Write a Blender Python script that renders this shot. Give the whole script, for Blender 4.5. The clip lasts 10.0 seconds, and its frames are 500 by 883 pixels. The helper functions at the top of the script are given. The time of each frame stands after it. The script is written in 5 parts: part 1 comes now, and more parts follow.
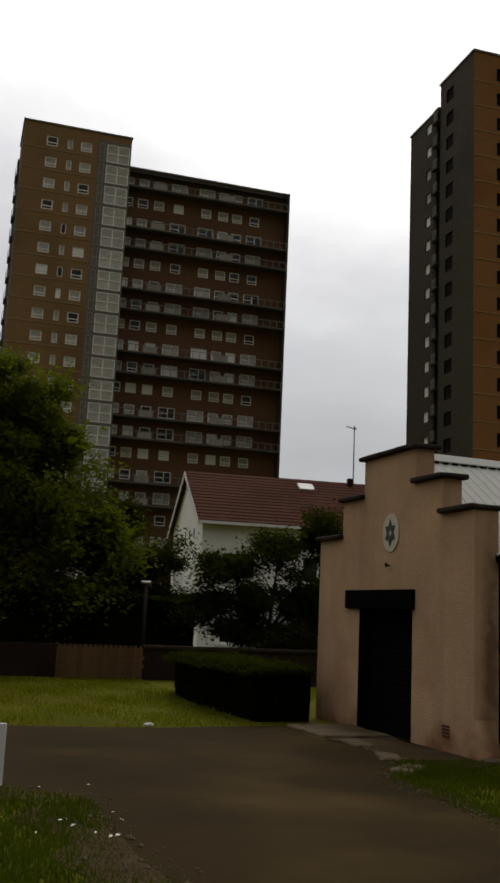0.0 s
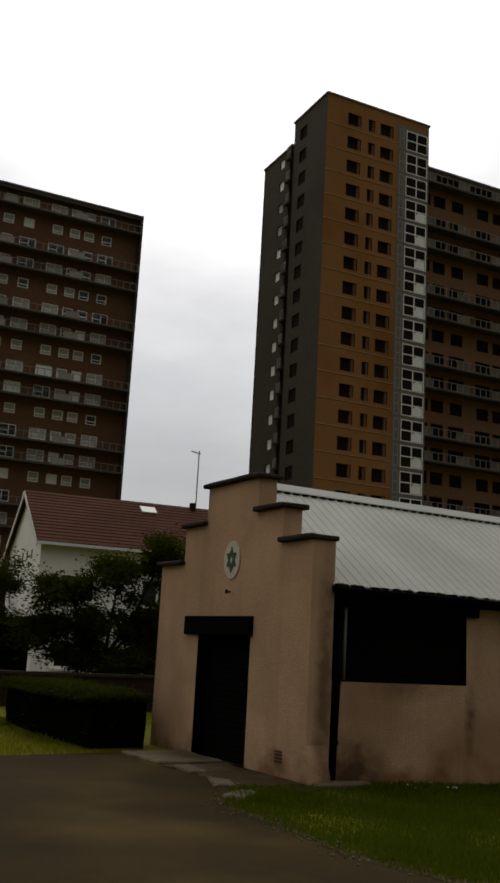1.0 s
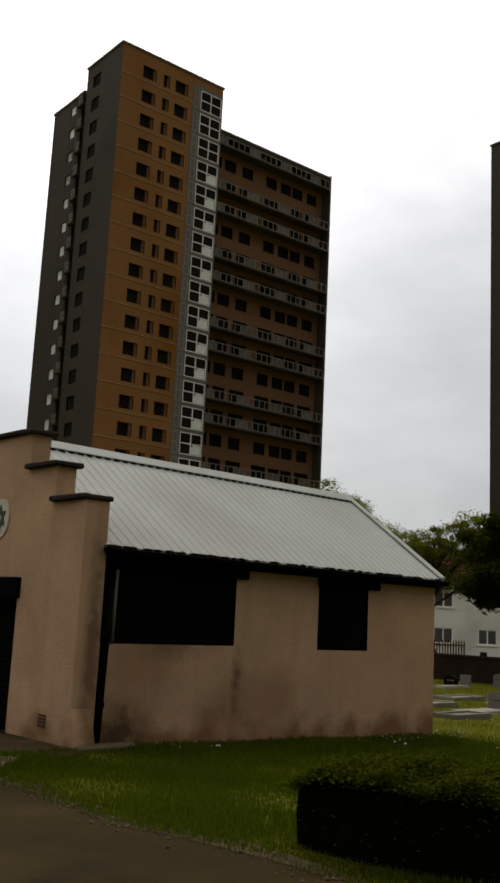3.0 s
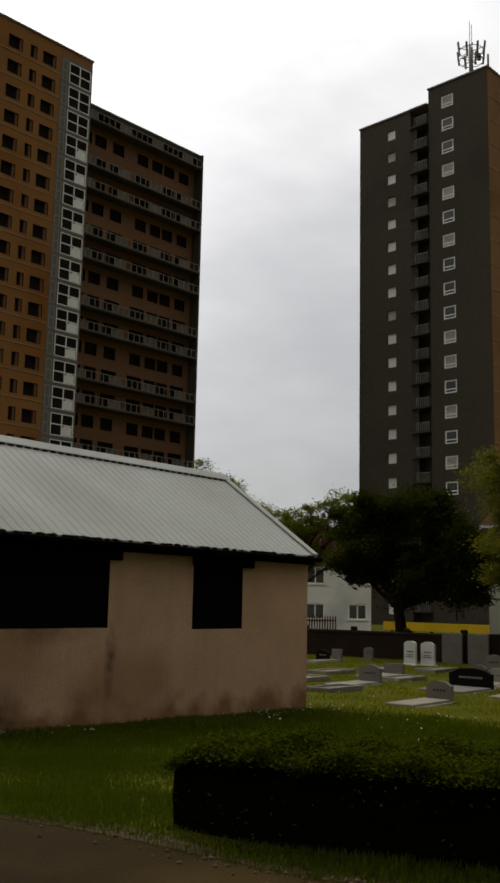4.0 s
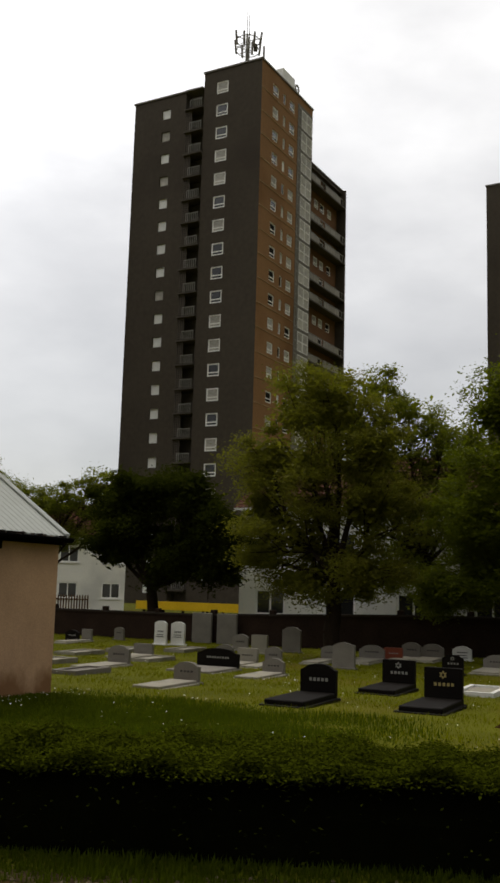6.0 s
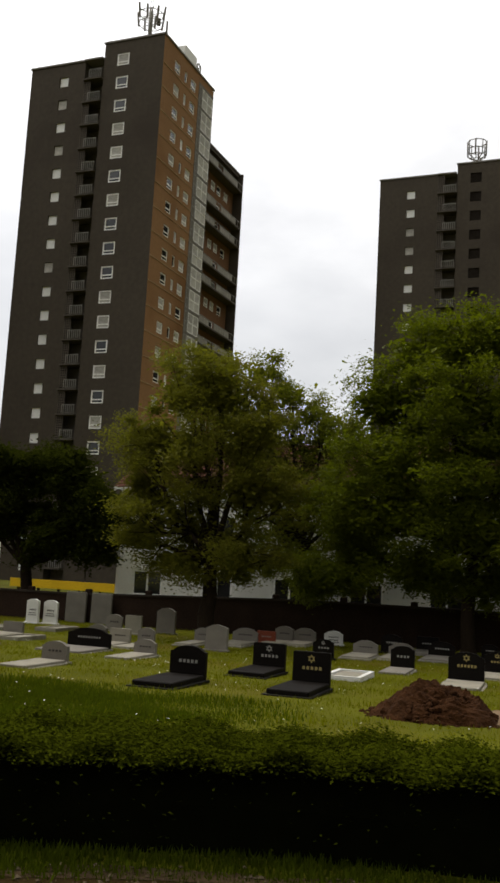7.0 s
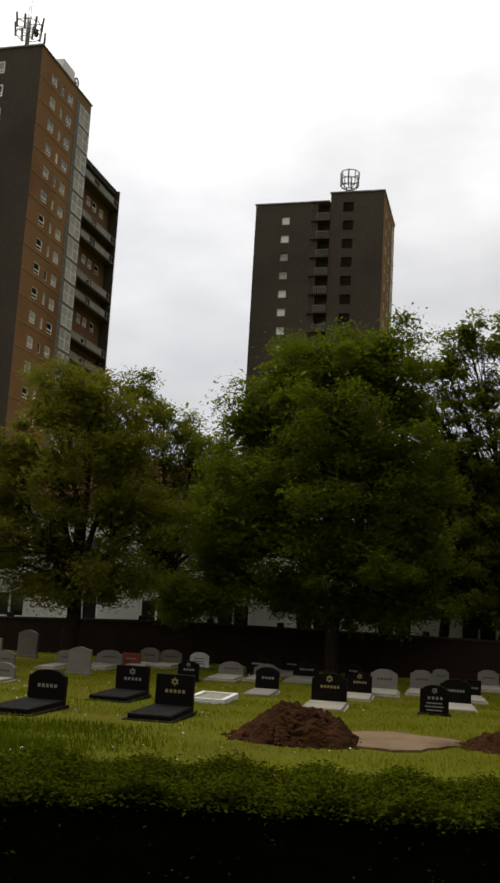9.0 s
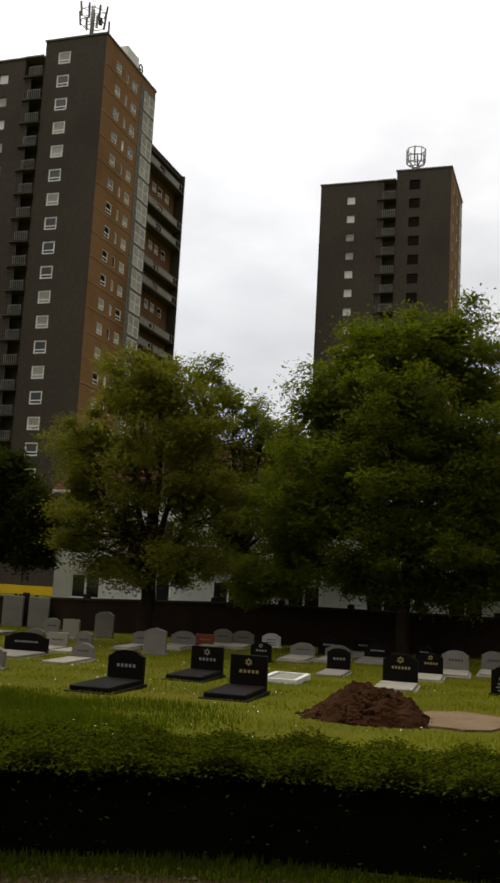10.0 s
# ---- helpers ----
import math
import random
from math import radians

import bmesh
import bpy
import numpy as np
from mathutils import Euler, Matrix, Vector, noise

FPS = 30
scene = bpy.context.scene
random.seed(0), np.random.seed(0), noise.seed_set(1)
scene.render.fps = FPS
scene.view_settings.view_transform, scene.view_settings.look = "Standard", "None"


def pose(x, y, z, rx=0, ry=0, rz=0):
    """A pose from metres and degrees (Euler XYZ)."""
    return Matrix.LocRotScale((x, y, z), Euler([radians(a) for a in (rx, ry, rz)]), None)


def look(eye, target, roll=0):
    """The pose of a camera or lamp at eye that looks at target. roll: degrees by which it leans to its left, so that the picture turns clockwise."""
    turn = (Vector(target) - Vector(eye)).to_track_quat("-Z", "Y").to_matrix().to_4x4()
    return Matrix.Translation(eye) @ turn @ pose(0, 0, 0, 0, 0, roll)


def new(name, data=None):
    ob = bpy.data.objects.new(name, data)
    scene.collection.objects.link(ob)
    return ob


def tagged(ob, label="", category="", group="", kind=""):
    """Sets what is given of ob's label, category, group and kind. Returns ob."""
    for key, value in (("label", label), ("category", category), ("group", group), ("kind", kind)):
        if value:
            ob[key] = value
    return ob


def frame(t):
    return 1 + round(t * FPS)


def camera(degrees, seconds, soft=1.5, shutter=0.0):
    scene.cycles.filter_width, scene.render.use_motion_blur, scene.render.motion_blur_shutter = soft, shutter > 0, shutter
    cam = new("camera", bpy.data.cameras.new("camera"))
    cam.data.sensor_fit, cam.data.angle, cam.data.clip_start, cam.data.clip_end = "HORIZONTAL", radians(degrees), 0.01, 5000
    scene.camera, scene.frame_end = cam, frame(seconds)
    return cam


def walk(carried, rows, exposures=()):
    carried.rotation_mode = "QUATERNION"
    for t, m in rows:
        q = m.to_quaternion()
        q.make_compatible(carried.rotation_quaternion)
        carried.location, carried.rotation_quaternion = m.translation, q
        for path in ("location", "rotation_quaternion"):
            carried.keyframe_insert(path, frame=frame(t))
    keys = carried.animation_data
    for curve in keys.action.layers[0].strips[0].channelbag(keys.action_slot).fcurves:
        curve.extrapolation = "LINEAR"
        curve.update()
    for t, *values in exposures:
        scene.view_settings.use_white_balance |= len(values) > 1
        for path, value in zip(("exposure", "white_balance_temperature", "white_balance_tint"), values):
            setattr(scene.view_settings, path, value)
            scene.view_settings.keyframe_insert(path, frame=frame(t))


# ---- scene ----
cam = camera(29.07, 10.0, 2.8)
# seconds, eye, yaw, pitch, lean
ROWS = [
    (0, -0.001, -0.000, 1.723, -20.69, 10.17, 2.61),
    (0.5, -0.046, -0.061, 1.762, -27.07, 11.69, 2.89),
    (1, -0.087, -0.090, 1.752, -30.03, 11.98, 3.10),
    (1.5, -0.125, -0.059, 1.775, -33.37, 11.39, 2.71),
    (2, -0.058, -0.047, 1.765, -37.12, 9.70, 1.68),
    (2.2, -0.034, 0.006, 1.800, -39.20, 10.06, 2.32),
    (3.3, 0.127, 0.084, 1.814, -44.72, 10.02, 2.40),
    (3.5, 0.139, 0.114, 1.794, -46.20, 9.99, 2.06),
    (4, 0.192, 0.163, 1.801, -50.96, 9.33, 1.22),
    (4.5, 0.263, 0.212, 1.813, -55.22, 8.45, 1.02),
    (5, 0.316, 0.246, 1.826, -57.66, 7.80, 0.89),
    (5.5, 0.411, 0.250, 1.855, -60.85, 8.39, 1.91),
    (5.7, 0.439, 0.288, 1.882, -62.66, 8.57, 1.86),
    (6.8, 0.639, 0.231, 1.864, -70.91, 7.43, 2.44),
    (7, 0.687, 0.224, 1.873, -72.10, 7.64, 3.24),
    (7.5, 0.765, 0.211, 1.894, -75.14, 9.09, 4.52),
    (8, 0.773, 0.186, 1.906, -76.93, 9.65, 3.73),
    (8.5, 0.819, 0.173, 1.884, -78.22, 9.39, 2.92),
    (9, 0.867, 0.185, 1.899, -79.68, 9.24, 3.26),
    (9.5, 0.718, 0.210, 1.886, -78.70, 9.79, 4.08),
    (10, 0.492, 0.143, 1.929, -75.67, 7.93, 3.10),
]


def aim(x, y, z, yaw, pitch, lean):
    a, b = radians(yaw), radians(pitch)
    return look((x, y, z), (x - math.sin(a) * math.cos(b), y + math.cos(a) * math.cos(b), z + math.sin(b)), lean)


walk(cam, [(t, aim(*p)) for t, *p in ROWS], [(0, -0.48, 6750, 10), (1.2, -0.38, 6750, 10), (2, -0.06, 6750, 10), (3.5, -0.1, 6750, 10), (4.1, -0.3, 6750, 10), (4.7, -0.28, 6750, 10), (5.5, -0.12, 6750, 10), (7, 0.38, 6750, 10), (9, 0.22, 6750, 10), (10, 0.32, 6750, 10)])

# ---- sky and sun ----
world = bpy.data.worlds.new("overcast")
scene.world = world
world.use_nodes = True
wn, wl = world.node_tree.nodes, world.node_tree.links
wn.clear()
w_out, w_bg = wn.new("ShaderNodeOutputWorld"), wn.new("ShaderNodeBackground")
w_sky = wn.new("ShaderNodeTexSky")
w_sky.sky_type, w_sky.sun_disc = "NISHITA", False
w_sky.sun_elevation, w_sky.sun_rotation = radians(50), radians(25)
w_co, w_sep, w_map = wn.new("ShaderNodeTexCoord"), wn.new("ShaderNodeSeparateXYZ"), wn.new("ShaderNodeMapping")
w_map.inputs["Scale"].default_value = (1.6, 1.6, 3.6)
w_noise = wn.new("ShaderNodeTexNoise")
w_noise.inputs["Scale"].default_value, w_noise.inputs["Detail"].default_value, w_noise.inputs["Roughness"].default_value = 2.0, 6.0, 0.52
w_add = wn.new("ShaderNodeMath")
w_add.operation = "MULTIPLY_ADD"
w_add.inputs[1].default_value = 0.8
w_ramp = wn.new("ShaderNodeValToRGB")
ce = w_ramp.color_ramp.elements
ce[0].position, ce[0].color = 0.42, (0.45, 0.452, 0.46, 1)
ce[1].position, ce[1].color = 1.0, (0.97, 0.97, 0.97, 1)
mid = ce.new(0.70)
mid.color = (0.645, 0.645, 0.65, 1)
w_dim = wn.new("ShaderNodeMix")
w_dim.data_type, w_dim.blend_type = "RGBA", "ADD"
w_dim.inputs[0].default_value = 0.02
# the sun stands behind the cloud ahead, so the sky is brightest there and dull behind
w_dot, w_side, w_mul = wn.new("ShaderNodeVectorMath"), wn.new("ShaderNodeMapRange"), wn.new("ShaderNodeMix")
w_dot.operation = "DOT_PRODUCT"
w_dot.inputs[1].default_value = (0.272, 0.583, 0.766)
w_side.interpolation_type = "SMOOTHSTEP"
for key, value in (("From Min", -0.7), ("From Max", 0.82), ("To Min", 0.08), ("To Max", 1.0)):
    w_side.inputs[key].default_value = value
w_mul.data_type, w_mul.blend_type = "RGBA", "MULTIPLY"
w_mul.inputs[0].default_value = 1.0
wl.new(w_co.outputs["Generated"], w_dot.inputs[0])
wl.new(w_dot.outputs["Value"], w_side.inputs["Value"])
wl.new(w_dim.outputs[2], w_mul.inputs[6])
w_glow, w_sum = wn.new("ShaderNodeMapRange"), wn.new("ShaderNodeMath")
w_glow.interpolation_type = "SMOOTHSTEP"
for key, value in (("From Min", 0.74), ("From Max", 0.98), ("To Min", 0.0), ("To Max", 0.6)):
    w_glow.inputs[key].default_value = value
wl.new(w_dot.outputs["Value"], w_glow.inputs["Value"])
wl.new(w_side.outputs[0], w_sum.inputs[0])
wl.new(w_glow.outputs[0], w_sum.inputs[1])
wl.new(w_sum.outputs[0], w_mul.inputs[7])
for src, dst in ((w_co.outputs["Generated"], w_map.inputs["Vector"]), (w_map.outputs[0], w_noise.inputs["Vector"]), (w_co.outputs["Generated"], w_sep.inputs[0]),
                 (w_noise.outputs["Fac"], w_add.inputs[0]), (w_sep.outputs["Z"], w_add.inputs[2]), (w_add.outputs[0], w_ramp.inputs[0]),
                 (w_ramp.outputs[0], w_dim.inputs[6]), (w_sky.outputs[0], w_dim.inputs[7]), (w_mul.outputs[2], w_bg.inputs[0]), (w_bg.outputs[0], w_out.inputs[0])):
    wl.new(src, dst)
w_bg.inputs[1].default_value = 1.0
sun = new("sun", bpy.data.lights.new("sun", "SUN"))
sun.data.energy, sun.data.angle, sun.data.color = 1.15, radians(35), (1.0, 0.96, 0.9)
sun.matrix_world = look((27.2, 58.3, 76.6), (0, 0, 0))


# ---- materials ----
def mat(name, col, rough=0.85, var=0.25, scale=1.0, fine=18.0, bump=0.3, depth=0.01, metal=0.0, stain=None, island=False, obj=False, spec=0.06, stretch=(1, 1, 1)):
    """Colour varied at a broad and a fine scale in metres, with relief; stain: a second colour that lies in patches."""
    m = bpy.data.materials.new(name)
    m.use_nodes = True
    n, k = m.node_tree.nodes, m.node_tree.links
    b = n["Principled BSDF"]
    b.inputs["Roughness"].default_value, b.inputs["Metallic"].default_value, b.inputs["Specular IOR Level"].default_value = rough, metal, spec
    tc, mp = n.new("ShaderNodeTexCoord"), n.new("ShaderNodeMapping")
    mp.inputs["Scale"].default_value = stretch
    k.new(tc.outputs["Object"], mp.inputs["Vector"])
    big, small = n.new("ShaderNodeTexNoise"), n.new("ShaderNodeTexNoise")
    for node, s, d in ((big, scale, 4), (small, fine, 5)):
        node.inputs["Scale"].default_value, node.inputs["Detail"].default_value = s, d
        k.new(mp.outputs[0], node.inputs["Vector"])
    mix = n.new("ShaderNodeMix")
    mix.data_type = "RGBA"
    mix.inputs[6].default_value = (*[c * (1 - var) for c in col], 1)
    mix.inputs[7].default_value = (*[c * (1 + var) for c in col], 1)
    avg = n.new("ShaderNodeMath")
    avg.operation = "MULTIPLY_ADD"
    avg.inputs[1].default_value = 0.5
    half = n.new("ShaderNodeMath")
    half.operation = "MULTIPLY"
    half.inputs[1].default_value = 0.5
    k.new(small.outputs["Fac"], half.inputs[0])
    k.new(big.outputs["Fac"], avg.inputs[0])
    k.new(half.outputs[0], avg.inputs[2])
    sharp = n.new("ShaderNodeMapRange")
    sharp.inputs["From Min"].default_value, sharp.inputs["From Max"].default_value = 0.3, 0.7
    k.new(avg.outputs[0], sharp.inputs["Value"])
    k.new(sharp.outputs[0], mix.inputs[0])
    colour = mix.outputs[2]
    if stain:
        patch = n.new("ShaderNodeTexNoise")
        patch.inputs["Scale"].default_value, patch.inputs["Detail"].default_value = scale * 0.6, 6
        k.new(mp.outputs[0], patch.inputs["Vector"])
        edge = n.new("ShaderNodeMapRange")
        edge.inputs["From Min"].default_value, edge.inputs["From Max"].default_value = 0.52, 0.68
        k.new(patch.outputs["Fac"], edge.inputs["Value"])
        over = n.new("ShaderNodeMix")
        over.data_type = "RGBA"
        over.inputs[7].default_value = (*stain, 1)
        k.new(edge.outputs[0], over.inputs[0])
        k.new(colour, over.inputs[6])
        colour = over.outputs[2]
    if island or obj:
        hue = n.new("ShaderNodeHueSaturation")
        rnd = n.new("ShaderNodeNewGeometry").outputs["Random Per Island"] if island else n.new("ShaderNodeObjectInfo").outputs["Random"]
        val = n.new("ShaderNodeMapRange")
        val.inputs["To Min"].default_value, val.inputs["To Max"].default_value = island or (0.85, 1.15)
        k.new(rnd, val.inputs["Value"])
        k.new(val.outputs[0], hue.inputs["Value"])
        k.new(colour, hue.inputs["Color"])
        colour = hue.outputs[0]
    k.new(colour, b.inputs["Base Color"])
    if bump:
        bp = n.new("ShaderNodeBump")
        bp.inputs["Strength"].default_value, bp.inputs["Distance"].default_value = bump, depth
        k.new(small.outputs["Fac"], bp.inputs["Height"])
        k.new(bp.outputs[0], b.inputs["Normal"])
    return m


def leaf_mat(name, col, back=0.35, spec=0.06, spread=(0.65, 1.4)):
    """Leaf with a little light passing through, each leaf its own tone."""
    m = mat(name, col, 0.6, 0.3, 0.6, 3.0, 0, island=spread, spec=spec)
    n, k = m.node_tree.nodes, m.node_tree.links
    b, out = n["Principled BSDF"], n["Material Output"]
    tr, ms = n.new("ShaderNodeBsdfTranslucent"), n.new("ShaderNodeMixShader")
    tr.inputs["Color"].default_value = (col[0] * 1.6, col[1] * 1.7, col[2], 1)
    ms.inputs[0].default_value = back
    k.new(b.outputs[0], ms.inputs[1])
    k.new(tr.outputs[0], ms.inputs[2])
    k.new(ms.outputs[0], out.inputs["Surface"])
    return m


M = dict(
    grass=mat("grass", (0.078, 0.080, 0.0035), 0.95, 0.4, 0.5, 30, 0.6, 0.03, stain=(0.088, 0.072, 0.007)),
    blade=leaf_mat("grass_blade", (0.120, 0.122, 0.0045), 0.35, 0.0),
    # darker green; by chapel and hedge it carries their shade
    blade_dark=leaf_mat("dark_blade", (0.052, 0.068, 0.004), 0.3, 0.0),
    daisy=mat("daisy", (0.75, 0.74, 0.65), 0.8, 0.1, bump=0),
    asphalt=mat("asphalt", (0.026, 0.0163, 0.0036), 0.9, 0.5, 0.6, 45, 0.7, 0.01, stain=(0.054, 0.0345, 0.0095)),
    concrete=mat("concrete", (0.115, 0.088, 0.055), 0.9, 0.35, 1.5, 25, 0.5, stain=(0.06, 0.042, 0.02)),
    soil=mat("soil", (0.036, 0.0145, 0.0050), 1.0, 0.5, 3, 20, 0.9, 0.05),
    sand=mat("sandy_board", (0.16, 0.11, 0.064), 0.95, 0.25, 2, 20, 0.4, stain=(0.09, 0.055, 0.03)),
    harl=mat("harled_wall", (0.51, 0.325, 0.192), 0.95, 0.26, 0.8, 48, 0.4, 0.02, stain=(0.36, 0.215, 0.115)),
    cope=mat("coping_stone", (0.035, 0.027, 0.021), 0.95, 0.35, 3, 30, 0.5),
    damp=mat("damp_stain", (0.10, 0.055, 0.032), 0.95, 0.4, 2.5, 40, 0.6),
    black=mat("black_paint", (0.0035, 0.003, 0.0025), 0.85, 0.3, 2, 20, 0.2, spec=0.02),
    shutter=mat("shutter_paint", (0.0032, 0.003, 0.0025), 0.8, 0.3, 1.2, 12, 0.1, spec=0.02),
    sheet=mat("roof_sheet", (0.405, 0.415, 0.375), 0.55, 0.08, 0.5, 9, 0.1, metal=0.0, stain=(0.34, 0.345, 0.30)),
    white=mat("white_paint", (0.70, 0.69, 0.65), 0.6, 0.08, 2, 15, 0.1),
    cream=mat("cream_paint", (0.60, 0.55, 0.43), 0.7, 0.15, 3, 20, 0.1),
    grey_green=mat("emblem_paint", (0.085, 0.105, 0.075), 0.7, 0.15, bump=0),
    orange=mat("ochre_cladding", (0.285, 0.135, 0.047), 0.85, 0.14, 0.13, 2.5, 0.1, stain=(0.22, 0.09, 0.02)),
    brown=mat("brown_brick", (0.155, 0.082, 0.045), 0.9, 0.2, 0.15, 3, 0.1),
    umber=mat("umber_cladding", (0.205, 0.110, 0.058), 0.9, 0.2, 0.15, 3, 0.1),
    dark=mat("slate_cladding", (0.077, 0.064, 0.049), 0.8, 0.18, 0.12, 2.0, 0.1, stain=(0.058, 0.047, 0.037)),
    strip=mat("bay_surround", (0.17, 0.155, 0.13), 0.7, 0.2, 0.3, 3, 0),
    trim=mat("parapet_metal", (0.21, 0.195, 0.175), 0.6, 0.15, 0.5, 4, 0),
    buff=mat("buff_brick", (0.26, 0.155, 0.072), 0.9, 0.14, 0.13, 2.5, 0.1, stain=(0.18, 0.105, 0.05)),
    dull=mat("dull_panel", (0.14, 0.12, 0.095), 0.7, 0.25, 0.35, 3, 0, obj=True),
    tan=mat("tan_cladding", (0.285, 0.155, 0.070), 0.85, 0.14, 0.13, 2.5, 0.1, stain=(0.18, 0.088, 0.034)),
    dirt=mat("bare_dirt", (0.052, 0.034, 0.017), 1.0, 0.45, 1.6, 18, 0.8, 0.02, stain=(0.085, 0.062, 0.035)),
    course=mat("string_course", (0.42, 0.30, 0.17), 0.8, 0.2, 0.6, 5, 0),
    panel=mat("balcony_panel", (0.30, 0.28, 0.24), 0.6, 0.25, 0.35, 3, 0, obj=True),
    rail=mat("rail_metal", (0.27, 0.26, 0.23), 0.5, 0.15, 1, 8, 0),
    slab=mat("balcony_slab", (0.10, 0.085, 0.07), 0.9, 0.25, 0.4, 4, 0.1),
    frame_w=mat("white_frame", (0.87, 0.86, 0.81), 0.5, 0.1, 1, 8, 0),
    blind=mat("net_curtain", (0.46, 0.44, 0.39), 0.8, 0.3, 0.5, 3, 0, obj=True),
    # white of real blinds, and of bright sky painted into small flank panes
    blank=mat("blind_sky_white", (0.88, 0.88, 0.84), 0.8, 0.06, 1, 4, 0),
    # near-black that stands in for the darkness within openings
    hollow=mat("hole_dark", (0.018, 0.014, 0.011), 0.95, 0.4, 0.5, 3, 0),
    tile=mat("roof_tile", (0.068, 0.027, 0.015), 0.9, 0.3, 0.6, 6, 0.3, stain=(0.06, 0.023, 0.014)),
    render=mat("white_render", (0.84, 0.82, 0.75), 0.9, 0.1, 0.4, 12, 0.2, stain=(0.62, 0.61, 0.56)),
    brick=mat("garden_brick", (0.026, 0.016, 0.011), 0.95, 0.35, 1.2, 14, 0.5),
    wood=mat("fence_wood", (0.105, 0.060, 0.028), 0.9, 0.3, 1.5, 12, 0.3, obj=True, stretch=(6, 6, 1)),
    bark=mat("bark", (0.022, 0.015, 0.009), 0.95, 0.4, 2, 14, 0.8, 0.03, stretch=(3, 3, 1)),
    granite=mat("black_granite", (0.0075, 0.006, 0.0048), 0.55, 0.35, 3, 90, 0, spec=0.05),
    stone=mat("grey_granite", (0.17, 0.155, 0.13), 0.7, 0.22, 2, 60, 0.3, obj=True),
    pale=mat("pale_stone", (0.25, 0.23, 0.18), 0.75, 0.25, 2, 50, 0.3, stain=(0.17, 0.155, 0.11)),
    marble=mat("white_marble", (0.66, 0.65, 0.60), 0.5, 0.12, 2, 20, 0.1),
    redstone=mat("red_granite", (0.20, 0.055, 0.03), 0.5, 0.2, 2, 60, 0.1),
    gold=mat("gilt_letters", (0.32, 0.25, 0.10), 0.5, 0.15, bump=0),
    silver=mat("pale_letters", (0.25, 0.24, 0.215), 0.6, 0.1, bump=0),
    ink=mat("dark_letters", (0.05, 0.045, 0.04), 0.8, 0.1, bump=0),
    yellow=mat("yellow_barrier", (0.62, 0.40, 0.02), 0.6, 0.12, 1, 8, 0),
    hedge_leaf=leaf_mat("privet_leaf", (0.040, 0.048, 0.0028), 0.12, 0.0, (0.8, 1.2)),
    leaf_a=leaf_mat("sycamore_leaf", (0.080, 0.094, 0.0040), 0.42),
    leaf_b=leaf_mat("ash_leaf", (0.108, 0.104, 0.011), 0.45),
    leaf_c=leaf_mat("dark_leaf", (0.027, 0.032, 0.004), 0.3, 0.0),
    leaf_d=leaf_mat("pale_leaf", (0.100, 0.108, 0.010), 0.5),
    # near-black that stands for the shade inside the hedges
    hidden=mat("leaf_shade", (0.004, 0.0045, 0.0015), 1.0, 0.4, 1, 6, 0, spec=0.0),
)


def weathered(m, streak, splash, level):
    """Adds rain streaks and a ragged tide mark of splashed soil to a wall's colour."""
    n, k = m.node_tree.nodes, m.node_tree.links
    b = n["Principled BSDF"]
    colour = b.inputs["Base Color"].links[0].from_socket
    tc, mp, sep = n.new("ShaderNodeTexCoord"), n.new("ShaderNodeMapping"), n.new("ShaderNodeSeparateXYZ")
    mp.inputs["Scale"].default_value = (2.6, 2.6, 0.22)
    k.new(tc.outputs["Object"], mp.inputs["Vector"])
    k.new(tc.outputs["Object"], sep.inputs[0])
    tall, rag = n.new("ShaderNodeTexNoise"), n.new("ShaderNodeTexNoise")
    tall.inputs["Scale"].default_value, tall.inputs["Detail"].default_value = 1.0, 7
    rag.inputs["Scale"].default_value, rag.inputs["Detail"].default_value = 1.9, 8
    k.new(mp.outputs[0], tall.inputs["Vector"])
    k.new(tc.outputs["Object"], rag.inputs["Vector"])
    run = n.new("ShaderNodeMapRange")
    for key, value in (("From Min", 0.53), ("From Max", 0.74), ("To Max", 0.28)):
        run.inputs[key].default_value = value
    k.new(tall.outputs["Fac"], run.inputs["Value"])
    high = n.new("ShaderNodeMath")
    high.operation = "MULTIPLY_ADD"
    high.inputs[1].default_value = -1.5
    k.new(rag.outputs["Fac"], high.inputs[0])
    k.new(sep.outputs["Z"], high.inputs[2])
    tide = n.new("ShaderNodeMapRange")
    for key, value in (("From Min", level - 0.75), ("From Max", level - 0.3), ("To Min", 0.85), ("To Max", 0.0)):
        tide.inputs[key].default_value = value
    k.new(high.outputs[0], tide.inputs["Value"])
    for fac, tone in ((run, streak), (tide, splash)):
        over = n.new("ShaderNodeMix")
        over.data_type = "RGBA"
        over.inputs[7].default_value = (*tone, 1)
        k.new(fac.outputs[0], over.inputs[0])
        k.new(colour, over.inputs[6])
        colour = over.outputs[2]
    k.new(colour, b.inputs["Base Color"])


